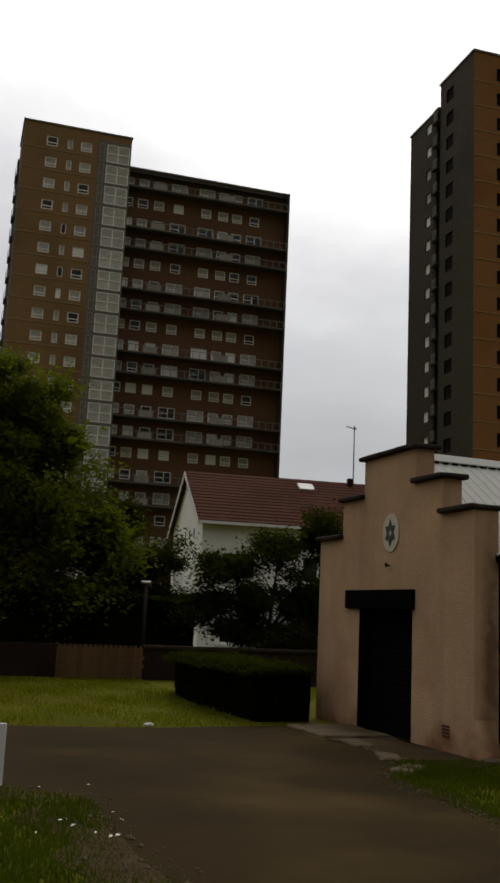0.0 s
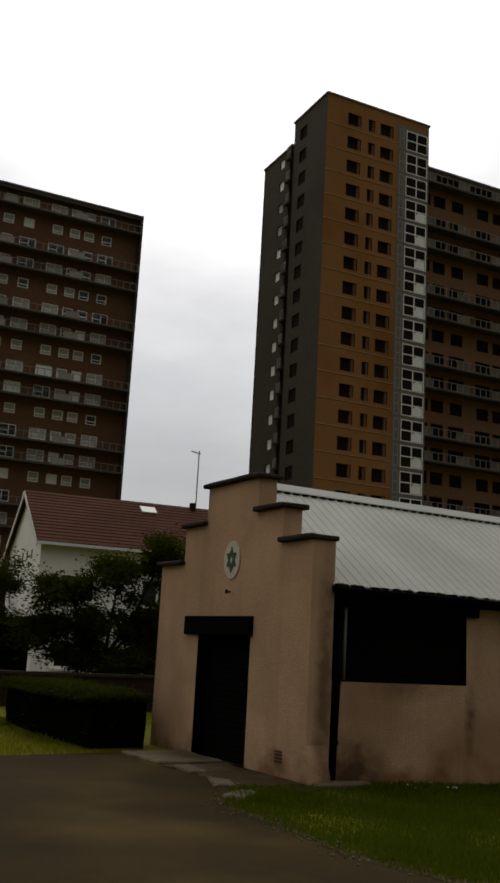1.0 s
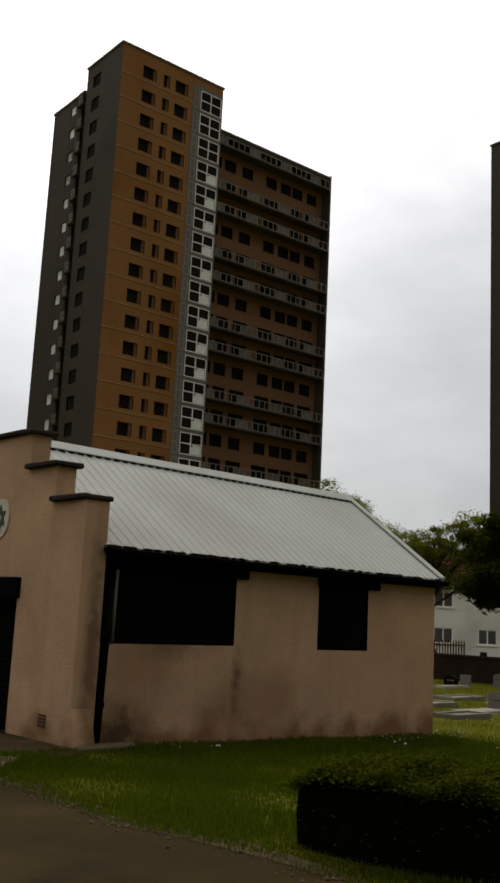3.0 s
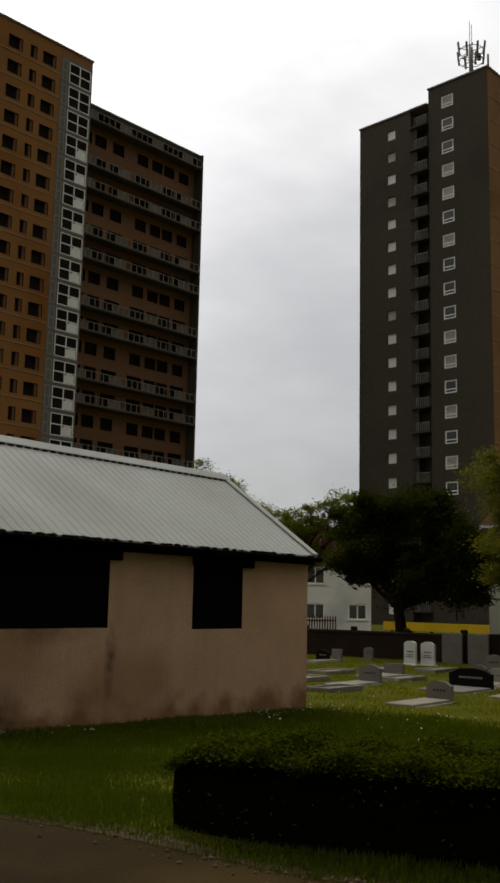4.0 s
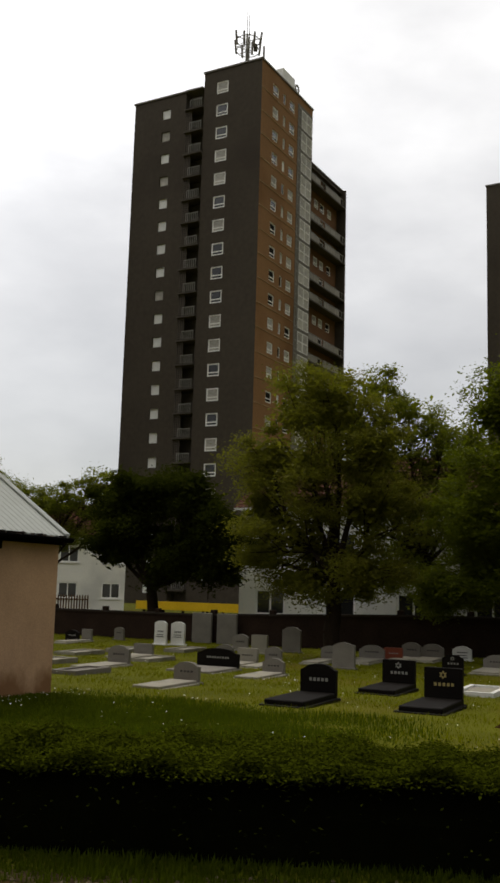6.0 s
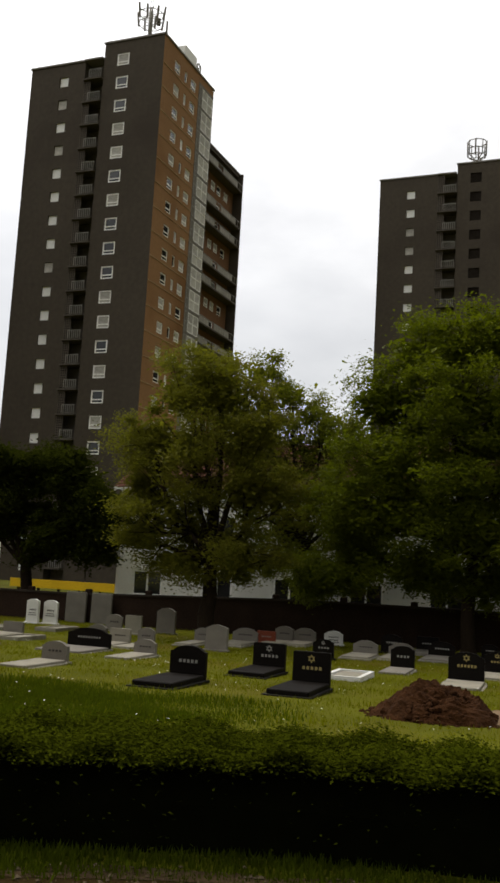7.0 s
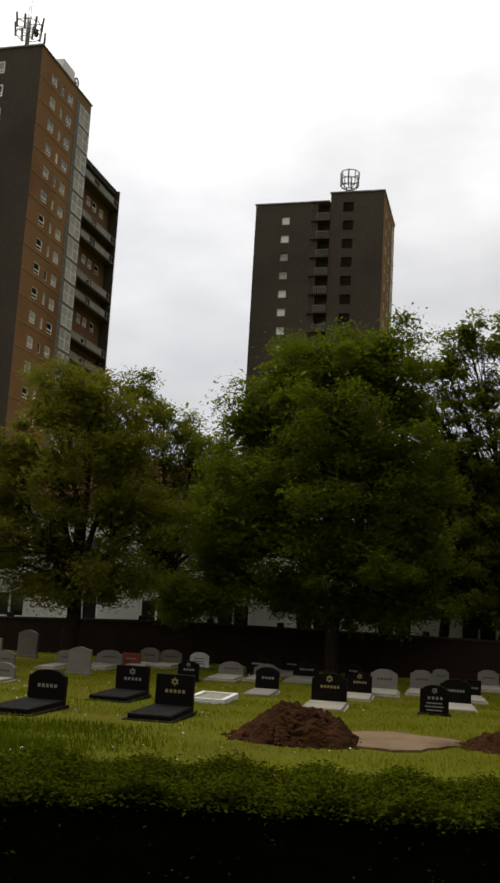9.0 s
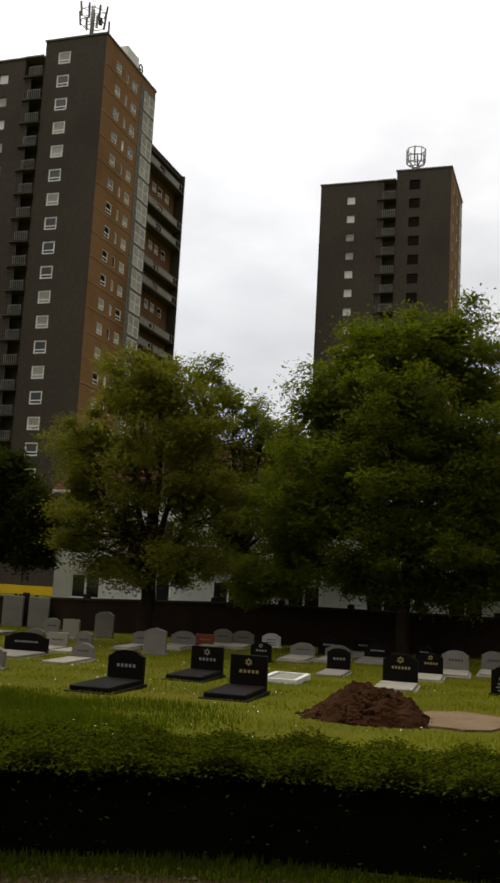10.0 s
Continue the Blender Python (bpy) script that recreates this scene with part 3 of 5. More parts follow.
FRAME = {
    "single": mesh_of(window_mesh(1.35, 1.25, [(-0.54, -0.12, 0.54, 0.5), (-0.54, -0.5, 0.54, -0.24)]), "frame", M["frame_w"]),
    "slim": mesh_of(window_mesh(0.62, 1.25, [(-0.22, -0.53, 0.22, 0.53)]), "frame", M["frame_w"]),
    "double": mesh_of(window_mesh(2.1, 1.4, [(-0.95, -0.04, 0.1, 0.6), (-0.95, -0.6, 0.1, -0.12), (0.2, -0.6, 0.95, 0.6)]), "frame", M["frame_w"]),
    "bay": mesh_of(window_mesh(2.8, 2.3, [(-1.3, -1.06, -0.06, -0.04), (0.06, -1.06, 1.3, -0.04), (-1.3, 0.07, -0.06, 1.06), (0.06, 0.07, 1.3, 1.06)], 0.12), "frame", M["frame_w"]),
    "side": mesh_of(window_mesh(1.5, 1.4, [(-0.6, -0.22, 0.6, 0.56), (-0.6, -0.56, 0.6, -0.34)]), "frame", M["frame_w"]),
}
PANE = {(s, c): sheet_mesh("pane", w, h, M[c]) for s, w, h in (("single", 1.3, 1.2), ("slim", 0.58, 1.2), ("double", 2.05, 1.35), ("bay", 2.7, 2.25), ("side", 1.45, 1.35), ("small", 1.15, 1.15)) for c in ("glass", "blind", "hollow", "blank")}
SPANDREL = mesh_of(window_mesh(0.66, 2.3, [(-0.23, -1.05, 0.23, -0.06), (-0.23, 0.06, 0.23, 1.05)], 0.04), "spandrel", M["rail"])
SPANDREL_PANE = sheet_mesh("spandrel_pane", 0.6, 2.25, M["panel"], 0.035)
BLIND_BR = raw_mesh("blind", [(0.08, 0.045, -1.02), (1.26, 0.045, -1.02), (1.26, 0.045, -0.1), (0.4, 0.045, 0.0), (0.08, 0.045, -0.3)], [(0, 1, 2, 3, 4)], M["blank"])


def balcony_set(length):
    b_ = bmesh.new()
    box(b_, 0, -1.35, 0, length, 0.02, 0.18)
    slab = mesh_of(b_, "slab", M["slab"])
    b_ = bmesh.new()
    n = 12
    box(b_, 0.06, -1.36, 0.24, length / n - 0.06, -1.32, 1.0)
    dulls = mesh_of(b_.copy(), "panel", M["dull"])
    panels = mesh_of(b_, "panel", M["panel"])
    b_ = bmesh.new()
    box(b_, 0, -1.38, 1.06, length, -1.31, 1.12)
    box(b_, 0, -1.37, 0.18, length, -1.32, 0.23)
    for i in range(n * 2 + 1):
        x = min(max(length * i / n / 2, 0.03), length - 0.03)
        box(b_, x - 0.03, -1.38, 0.18, x + 0.03, -1.31, 1.06)
    rails = mesh_of(b_, "railing", M["rail"])
    return slab, panels, rails, dulls


STAIR = []
b_ = bmesh.new()
box(b_, -0.35, 0, 0, 1.4, 2.1, 0.16)
STAIR.append(mesh_of(b_, "slab", M["slab"]))
b_ = bmesh.new()
box(b_, -0.37, 0.02, 1.05, -0.31, 1.4, 1.12)
for i in range(7):
    box(b_, -0.36, 0.05 + i * 0.22, 0.16, -0.32, 0.10 + i * 0.22, 1.05)
STAIR.append(mesh_of(b_, "railing", M["rail"]))


def tower_block(x, y, turn, label, style, seed, LEN_U=33.4, LEN_V=16.0, HIGH_V=7.4, LOW_TOP=57.3, BACK=4.9, GAP=2.4):
    """style: glazed (white frames, curtains) or empty (dark holes). GAP: width of the stair recess in the flank."""
    rng = random.Random(seed)
    t = thing("tower_block", label, "building", pose(x, y, 0, 0, 0, turn), "tower blocks")
    balc = balcony_set(LEN_U - HIGH_U - 0.15)
    rec = HIGH_V + GAP
    zs = [LAST_Z - STOREY * i for i in range(ROWS_N)]
    empty = style == "empty"
    # ochre face
    cols = [(3.4, "single"), (5.55, "slim"), (7.5, "single")]
    size = {"single": (1.35, 1.25), "slim": (0.62, 1.25), "double": (2.1, 1.4), "bay": (2.8, 2.3), "side": (1.5, 1.4), "small": (1.15, 1.15)}

    if empty:
        size.update(single=(1.65, 1.35), slim=(0.8, 1.35))

    def rects(list_, base=0.0):
        return [(u - size[s][0] / 2, z - size[s][1] / 2 - base, u + size[s][0] / 2, z + size[s][1] / 2 - base) for u, s, z in list_]

    front = [(u, s, z) for z in zs for u, s in cols]
    bays = [(11.42 - 8.95, "bay", z - 0.3) for z in zs]
    b_ = bmesh.new()
    # empty style: hole sides and backs coloured near black, as unlit rooms
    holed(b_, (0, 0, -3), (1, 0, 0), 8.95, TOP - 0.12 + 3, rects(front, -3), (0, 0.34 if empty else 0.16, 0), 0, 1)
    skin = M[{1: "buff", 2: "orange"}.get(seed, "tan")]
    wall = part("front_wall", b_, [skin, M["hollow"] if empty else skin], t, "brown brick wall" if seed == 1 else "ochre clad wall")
    b_ = bmesh.new()
    holed(b_, (8.95, -0.02, -3), (1, 0, 0), HIGH_U - 8.95, TOP - 1.0 + 3, rects(bays, -3), (0, 0.16, 0), 0, 1)
    glazing = part("bay_strip", b_, [M["strip"], M["hollow"]], t, "grey framed strip of bay windows")
    b_ = bmesh.new()
    box(b_, 8.95, -0.01, TOP - 1.0, HIGH_U, 0.3, TOP - 0.12)
    part("parapet", b_, skin, t)
    if empty:
        # brick jambs that stand in the deep window holes
        for u, s, z in front:
            part("jamb", JAMB[s], None, wall, at=pose(u, 0, z))
    for z in zs:
        part("string_course", STRING_COURSE, None, wall, at=pose(0, 0, z - 1.05 ))
    # dark flank, high part and low part
    flank = [(5.0, "side", z) for z in zs]
    b_ = bmesh.new()
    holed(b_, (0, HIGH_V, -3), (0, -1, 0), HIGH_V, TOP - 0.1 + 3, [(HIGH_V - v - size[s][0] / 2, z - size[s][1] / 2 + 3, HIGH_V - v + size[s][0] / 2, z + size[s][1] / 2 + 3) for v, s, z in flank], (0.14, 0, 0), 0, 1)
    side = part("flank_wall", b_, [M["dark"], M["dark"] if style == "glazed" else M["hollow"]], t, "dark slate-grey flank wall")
    low = [(LEN_V - 4.45, "small", z - 1.65) for z in zs]
    b_ = bmesh.new()
    holed(b_, (0, LEN_V, -3), (0, -1, 0), LEN_V - rec, LOW_TOP + 3, [(LEN_V - v - size[s][0] / 2, z - size[s][1] / 2 + 3, LEN_V - v + size[s][0] / 2, z + size[s][1] / 2 + 3) for v, s, z in low], (0.2, 0, 0), 0, 0)
    side2 = part("flank_wall", b_, M["dark"], t, "dark slate-grey flank wall")
    # recess between them
    b_ = bmesh.new()
    quad(b_, [(1.4, HIGH_V, -3), (1.4, rec, -3), (1.4, rec, LOW_TOP), (1.4, HIGH_V, LOW_TOP)])
    quad(b_, [(0, HIGH_V, -3), (1.4, HIGH_V, -3), (1.4, HIGH_V, TOP - 0.1), (0, HIGH_V, TOP - 0.1)])
    quad(b_, [(0, rec, -3), (1.4, rec, -3), (1.4, rec, LOW_TOP), (0, rec, LOW_TOP)])
    part("recess_wall", b_, M["slab"], t)
    for z in zs:
        stair = part("stair_balcony", STAIR[0], None, t, at=pose(0, HIGH_V + 0.05, z - 1.95) @ Matrix.Diagonal((1, GAP / 2.15, 1, 1)))
        part("railing", STAIR[1], None, stair)
        if z + 0.75 < LOW_TOP:
            part("screen_wall", SCREEN, None, stair)
    # balcony face, set back
    names = [(0.75, "single"), (2.7, "single"), (4.8, "single"), (7.4, "double"), (11.1, "double"), (13.4, "single"), (15.3, "single"), (17.7, "double")]
    long_ = []
    for i, z in enumerate(zs):
        for u, s in names:
            if i % 3 == 1 and u in (0.75, 4.8):
                s = "slim" if u == 0.75 else "single"
            long_.append((u, s if i % 3 != 1 else "single", z - 1.15))
    b_ = bmesh.new()
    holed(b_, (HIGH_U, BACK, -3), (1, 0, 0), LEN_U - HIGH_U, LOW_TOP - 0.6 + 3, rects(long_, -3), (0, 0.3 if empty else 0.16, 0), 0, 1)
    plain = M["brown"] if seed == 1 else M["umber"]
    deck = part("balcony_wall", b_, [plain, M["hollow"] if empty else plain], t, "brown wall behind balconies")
    b_ = bmesh.new()
    box(b_, HIGH_U, BACK - 0.8, LOW_TOP - 0.6, LEN_U + 0.02, BACK + 0.2, LOW_TOP - 0.1)
    part("parapet", b_, M["dark"], t, "dark grey parapet band")
    # end fin, sides, back
    b_ = bmesh.new()
    box(b_, LEN_U - 0.14, BACK - 1.36, -3, LEN_U + 0.1, BACK + 0.03, LOW_TOP - 0.1)
    part("end_fin", b_, M["dark"], t)
    b_ = bmesh.new()
    quad(b_, [(HIGH_U, 0, -3), (HIGH_U, BACK, -3), (HIGH_U, BACK, TOP - 0.1), (HIGH_U, 0, TOP - 0.1)])
    quad(b_, [(HIGH_U, BACK, LOW_TOP - 1.3), (HIGH_U, HIGH_V, LOW_TOP - 1.3), (HIGH_U, HIGH_V, TOP - 0.1), (HIGH_U, BACK, TOP - 0.1)])
    quad(b_, [(0, HIGH_V, LOW_TOP - 0.2), (HIGH_U, HIGH_V, LOW_TOP - 0.2), (HIGH_U, HIGH_V, TOP - 0.1), (0, HIGH_V, TOP - 0.1)])
    quad(b_, [(LEN_U, BACK, -3), (LEN_U, LEN_V, -3), (LEN_U, LEN_V, LOW_TOP - 0.1), (LEN_U, BACK, LOW_TOP - 0.1)])
    quad(b_, [(0, LEN_V, -3), (LEN_U, LEN_V, -3), (LEN_U, LEN_V, LOW_TOP - 0.1), (0, LEN_V, LOW_TOP - 0.1)])
    part("rear_wall", b_, M["dark"], t)
    b_ = bmesh.new()
    box(b_, -0.12, -0.12, TOP - 0.12, HIGH_U + 0.12, HIGH_V + 0.12, TOP + 0.06)
    part("roof", b_, M["trim"], t)
    b_ = bmesh.new()
    prism(b_, [(HIGH_U + 0.125, BACK - 0.9), (LEN_U + 0.14, BACK - 0.9), (LEN_U + 0.14, LEN_V + 0.12), (-0.12, LEN_V + 0.12), (-0.12, rec), (-0.2, rec), (-0.2, HIGH_V + 0.125), (HIGH_U + 0.125, HIGH_V + 0.125)], LOW_TOP - 0.12, LOW_TOP + 0.06, 2)
    part("roof", b_, M["trim"], t)
    # balconies
    for i, z in enumerate(zs):
        if i % 3 == 1:
            continue
        bal = part("balcony", balc[0], None, t, at=pose(HIGH_U + 0.02, BACK, z - 2.4))
        for k in range(12):
            if (k % 3 == 1) if empty else (k % 5 == 2 if seed == 1 else k % 4 != 3):
                part("panel", balc[3] if empty else balc[1], None, bal, at=pose(k * (LEN_U - HIGH_U - 0.15) / 12, 0, 0))
        part("railing", balc[2], None, bal)

    # windows
    def put(s, m, wall_, glass_odds):
        pane = rng.choices(("glass", "blind", "blank"), glass_odds)[0]
        if s == "small":
            part("window", PANE[s, pane], None, wall_, at=m)
            return
        w_ = part("window", FRAME[s], None, wall_, at=m)
        part("pane", PANE[s, pane], None, w_)

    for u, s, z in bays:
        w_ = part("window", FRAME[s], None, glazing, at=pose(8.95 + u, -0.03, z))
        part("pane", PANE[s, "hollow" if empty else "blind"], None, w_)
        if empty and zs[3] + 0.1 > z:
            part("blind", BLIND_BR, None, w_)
        w_ = part("spandrel", SPANDREL, None, glazing, at=pose(9.45, -0.05, z))
        part("spandrel_pane", SPANDREL_PANE, None, w_)
    if not empty:
        for u, s, z in front:
            put(s, pose(u, 0.06, z), wall, (1, 5, 1.0) if seed == 1 else (4, 3, 0.3))
    for v, s, z in flank:
        if style == "glazed":
            put(s, pose(0.04, v, z, 0, 0, -90), side, (3, 4, 0))
    # mostly white panes: sky brightness given as colour, no blinds here
    for v, s, z in low:
        put(s, pose(0.1, v, z, 0, 0, -90), side2, (0.1, 0.6, 6))
    if not empty:
        for u, s, z in long_:
            put(s, pose(HIGH_U + u, BACK + 0.05, z), deck, (2, 4, 1.2) if seed == 1 else (3, 4, 0.3))
    return t


b_ = bmesh.new()
box(b_, 0.02, -0.05, -0.035, 8.93, 0.02, 0.025)
STRING_COURSE = mesh_of(b_, "string_course", M["course"])
b_ = bmesh.new()
holed(b_, (0.02, 2.1, 0.16), (0, -1, 0), 0.75, 2.5, [(0.08 + 0.22 * i, 0.12 + 0.26 * j, 0.2 + 0.22 * i, 0.26 + 0.26 * j) for i in range(3) for j in range(9)], (0.08, 0, 0), 0, 1)
SCREEN = mesh_of(b_, "screen_wall", M["slab"], M["hollow"])
JAMB = {}
for s_, w_ in (("single", 1.65), ("slim", 0.8)):
    b_ = bmesh.new()
    box(b_, w_ / 2 - 0.3, 0.1, -0.66, w_ / 2 - 0.01, 0.335, 0.66)
    JAMB[s_] = mesh_of(b_, "jamb", M["brown"])
TOWERS = [
    tower_block(11.06, 110.54, -3.87, "tall brown tower block with white window frames and long balconies", "glazed", 1, 35.0, 16.4),
    tower_block(51.04, 75.93, -4.24, "tall ochre tower block with dark empty windows and balconies", "empty", 2, 32.6, 14.2, 7.1, 56.5, 4.3, 1.3),
    tower_block(90.17, 41.38, -4.2, "tall slate and ochre tower block with white windows and roof mast", "glazed", 3, 33.3, 16.9, 7.4, 57.4, 5.6),
    tower_block(128.7, 6.42, -4.48, "distant dark tower block with caged roof aerial", "shut", 4, 33.4, 18.4, 7.54, 57.85, 4.9, 2.7),
]

# roof gear on the masted tower
gear = TOWERS[2]
bm = bmesh.new()
MU, MV = 1.5, 2.9
for du, dv in ((0.0, 0.0), (0.7, 0.15)):
    tube(bm, (MU + du, MV + dv, TOP), (MU + du, MV + dv, TOP + 4.4), 0.13)
for z in (TOP + 2.5, TOP + 3.7):
    for i in range(10):
        a, c = i * math.pi / 5, (i + 1) * math.pi / 5
        tube(bm, (MU + 0.3 + 1.35 * math.cos(a), MV + 1.35 * math.sin(a), z), (MU + 0.3 + 1.35 * math.cos(c), MV + 1.35 * math.sin(c), z), 0.05)
    for i in range(5):
        a = i * math.pi / 2.5
        tube(bm, (MU + 0.3, MV, z), (MU + 0.3 + 1.35 * math.cos(a), MV + 1.35 * math.sin(a), z + 0.2), 0.05)
for du, dv in ((0.0, 0.0), (0.7, 0.15)):
    tube(bm, (MU + du, MV + dv, TOP + 4.3), (MU + du, MV + dv, TOP + 7.2), 0.035)
mast = part("roof_mast", bm, M["rail"], gear, "grey steel roof mast with ring frame")
bm = bmesh.new()
box(bm, -0.11, -0.09, -0.85, 0.11, 0.09, 0.85, bevel=0.03)
AERIAL = mesh_of(bm, "aerial_panel", M["strip"])
for i in range(8):
    a = i * math.pi / 4 + 0.2
    part("aerial_panel", AERIAL, None, mast, at=pose(MU + 0.3 + 1.5 * math.cos(a), MV + 1.5 * math.sin(a), TOP + 3.2 + (0.5 if i % 3 == 0 else 0), 6, 0, math.degrees(a) + 90))
bm = bmesh.new()
tube(bm, (MU + 0.9, MV - 0.4, TOP + 3.1), (MU + 1.05, MV - 0.75, TOP + 3.1), 0.42, 0.42, 14)
part("dish", bm, M["dark"], mast)
bm = bmesh.new()
tube(bm, (0.9, 0.35, TOP), (0.9, 0.35, TOP + 1.9), 0.12)
part("roof_pole", bm, M["trim"], gear)
bm = bmesh.new()
box(bm, 6.8, 0.9, TOP, 9.9, 4.4, TOP + 2.6, bevel=0.1)
part("plant_room", bm, M["frame_w"], gear, "pale grey roof plant room")
bm = bmesh.new()
for u in (10.4, 11.2):
    tube(bm, (u, 1.4, TOP), (u, 1.4, TOP + 2.1), 0.16)
for i in range(8):
    a, c = i * math.pi / 4, (i + 1) * math.pi / 4
    tube(bm, (11.4 + 0.5 * math.cos(a), 1.4, TOP + 2.2 + 0.5 * math.sin(a)), (11.4 + 0.5 * math.cos(c), 1.4, TOP + 2.2 + 0.5 * math.sin(c)), 0.11)
part("flue_pipe", bm, M["rail"], gear)
# caged aerial on the farthest tower
gear = TOWERS[3]
bm = bmesh.new()
CU, CV = 2.0, 5.3
for z, r in ((TOP + 1.3, 0.5), (TOP + 1.7, 1.25), (TOP + 2.6, 1.3), (TOP + 3.7, 1.3)):
    for i in range(12):
        a, c = i * math.pi / 6, (i + 1) * math.pi / 6
        tube(bm, (CU + r * math.cos(a), CV + r * math.sin(a), z), (CU + r * math.cos(c), CV + r * math.sin(c), z), 0.06)
for i in range(8):
    a = i * math.pi / 4
    c, s_ = math.cos(a), math.sin(a)
    tube(bm, (CU + 0.5 * c, CV + 0.5 * s_, TOP + 1.3), (CU + 1.25 * c, CV + 1.25 * s_, TOP + 1.7), 0.07)
    tube(bm, (CU + 1.25 * c, CV + 1.25 * s_, TOP + 1.7), (CU + 1.3 * c, CV + 1.3 * s_, TOP + 3.8), 0.07 if i % 2 else 0.11)
for du in (-0.5, 0.4):
    tube(bm, (CU, CV + du, TOP), (CU, CV + du, TOP + 1.4), 0.12)
part("roof_mast", bm, M["trim"], gear, "round steel cage aerial")


# ---- houses ----
def tiled_roof(parent, x0, x1, y_mid, half, ridge, eave, over=0.3):
    """Two slopes of tile courses along x."""
    b_ = bmesh.new()
    n = 16
    full = (ridge - eave) * (half + over) / half
    for sgn in (-1, 1):
        line_ = []
        for i in range(n):
            line_ += [(y_mid + sgn * (half + over) * (i + f) / n, ridge - full * (i + f) / n + up) for f, up in ((0.02, 0.02), (0.98, 0.05))]
        line_ = [(y_mid, ridge + 0.03)] + line_ + [(line_[-1][0], line_[-1][1] - 0.09)]
        ends_ = [[b_.verts.new((x, y, z)) for y, z in line_] for x in (x0, x1)]
        for i in range(len(line_) - 1):
            b_.faces.new((ends_[0][i], ends_[0][i + 1], ends_[1][i + 1], ends_[1][i]))
    bmesh.ops.remove_doubles(b_, verts=b_.verts[:], dist=0.001)
    return part("roof", b_, M["tile"], parent, "red-brown tiled roof")


def house(x, y, turn, length, depth, eave, ridge, label, name="house"):
    """A gabled white house; its long front faces local -y, its gable local -x."""
    t = thing(name, label, "building", pose(x, y, -0.5, 0, 0, turn), "houses")
    b_ = bmesh.new()
    cols = [1.6 + i * 3.4 for i in range(int((length - 2) / 3.4) + 1)]
    rects_ = [(c - 0.75, z, c + 0.75, z + 1.15) for c in cols for z in (1.0, 3.6)]
    holed(b_, (0, 0, 0), (1, 0, 0), length, eave, rects_, (0, 0.1, 0))
    for xx in (0, length):
        b_.faces.new([b_.verts.new(p) for p in ((xx, 0, 0), (xx, depth, 0), (xx, depth, eave), (xx, depth / 2, ridge - 0.05), (xx, 0, eave))])
    quad(b_, [(0, depth, 0), (length, depth, 0), (length, depth, eave), (0, depth, eave)])
    wall = part("wall", b_, M["render"], t)
    tiled_roof(t, -0.25, length + 0.25, depth / 2, depth / 2, ridge, eave)
    b_ = bmesh.new()
    for sgn in (0, 1):
        a, c = (0, -0.3 if sgn == 0 else depth + 0.3), (0, depth / 2)
        slope = (ridge - eave) / (depth / 2)
        prism(b_, [(a[1], eave - 0.3 * slope - 0.2), (a[1], eave - 0.3 * slope), (depth / 2, ridge), (depth / 2, ridge - 0.2)], -0.27, -0.22, 0)
    part("bargeboard", b_, M["white"], t)
    b_ = bmesh.new()
    box(b_, -0.2, -0.42, eave - 0.3, length + 0.2, -0.3, eave - 0.18)
    part("gutter", b_, M["white"], t)
    fr = HOUSE_FRAME
    for c in cols:
        for z in (1.0, 3.6):
            w_ = part("window", fr, None, wall, at=pose(c, 0.03, z + 0.575))
            part("pane", HOUSE_PANE, None, w_)
            part("sill", SILL, None, w_)
    return t


HOUSE_FRAME = mesh_of(window_mesh(1.5, 1.15, [(-0.66, -0.49, -0.04, 0.49), (0.04, -0.49, 0.66, 0.49)]), "frame", M["frame_w"])
HOUSE_PANE = sheet_mesh("pane", 1.45, 1.1, M["glass"])
b_ = bmesh.new()
box(b_, -0.85, -0.1, -0.66, 0.85, 0.02, -0.58)
SILL = mesh_of(b_, "sill", M["white"])
gable_house = house(12.3, 37.6, -8, 17, 8.0, 6.1, 8.5, "white rendered house with red-brown tiled roof")
b_ = bmesh.new()
for i in range(4):
    box(b_, -0.03, 1.9 + i * 1.1, 5.35, -0.003, 2.0 + i * 1.1, 5.75)
part("gable_slot", b_, M["black"], gable_house)
slope_ = math.degrees(math.atan2(2.4, 4))
b_ = bmesh.new()
box(b_, -0.35, -0.3, 0.03, 0.35, 0.3, 0.1)
part("roof_window", b_, M["frame_w"], gable_house, at=pose(5.25, 3.2, 8.03, slope_, 0, 0))
b_ = bmesh.new()
box(b_, 7.45, 3.6, 8.2, 7.65, 3.9, 8.7)
tube(b_, (7.55, 3.75, 8.68), (7.55, 3.75, 7.45), 0.12, 0.09)
part("chimney", b_, M["brick"], gable_house)
b_ = bmesh.new()
tube(b_, (7.8, 4.0, 8.4), (7.8, 4.0, 11.3), 0.03)
tube(b_, (7.4, 4.0, 11.25), (7.9, 4.0, 11.15), 0.02)
for i in range(4):
    tube(b_, (7.45 + i * 0.12, 3.8, 11.23 - i * 0.02), (7.45 + i * 0.12, 4.2, 11.23 - i * 0.02), 0.012)
part("aerial", b_, M["rail"], gable_house)

long_house = house(42.0, 19.75, -91, 46, 8.0, 6.1, 8.6, "long white rendered terrace behind the trees", name="terrace")
far_house = house(56, 45, -35, 9.5, 8.0, 5.6, 8.2, "white rendered house far beyond the graves")
for k_, (x, y, turn, ln) in enumerate(((70, 75, -20, 20), (-25, 60, -4, 30), (-60, 40, 20, 25))):
    house(x, y, turn, ln, 8.0, 5.6, 8.2, "white rendered house with tiled roof")

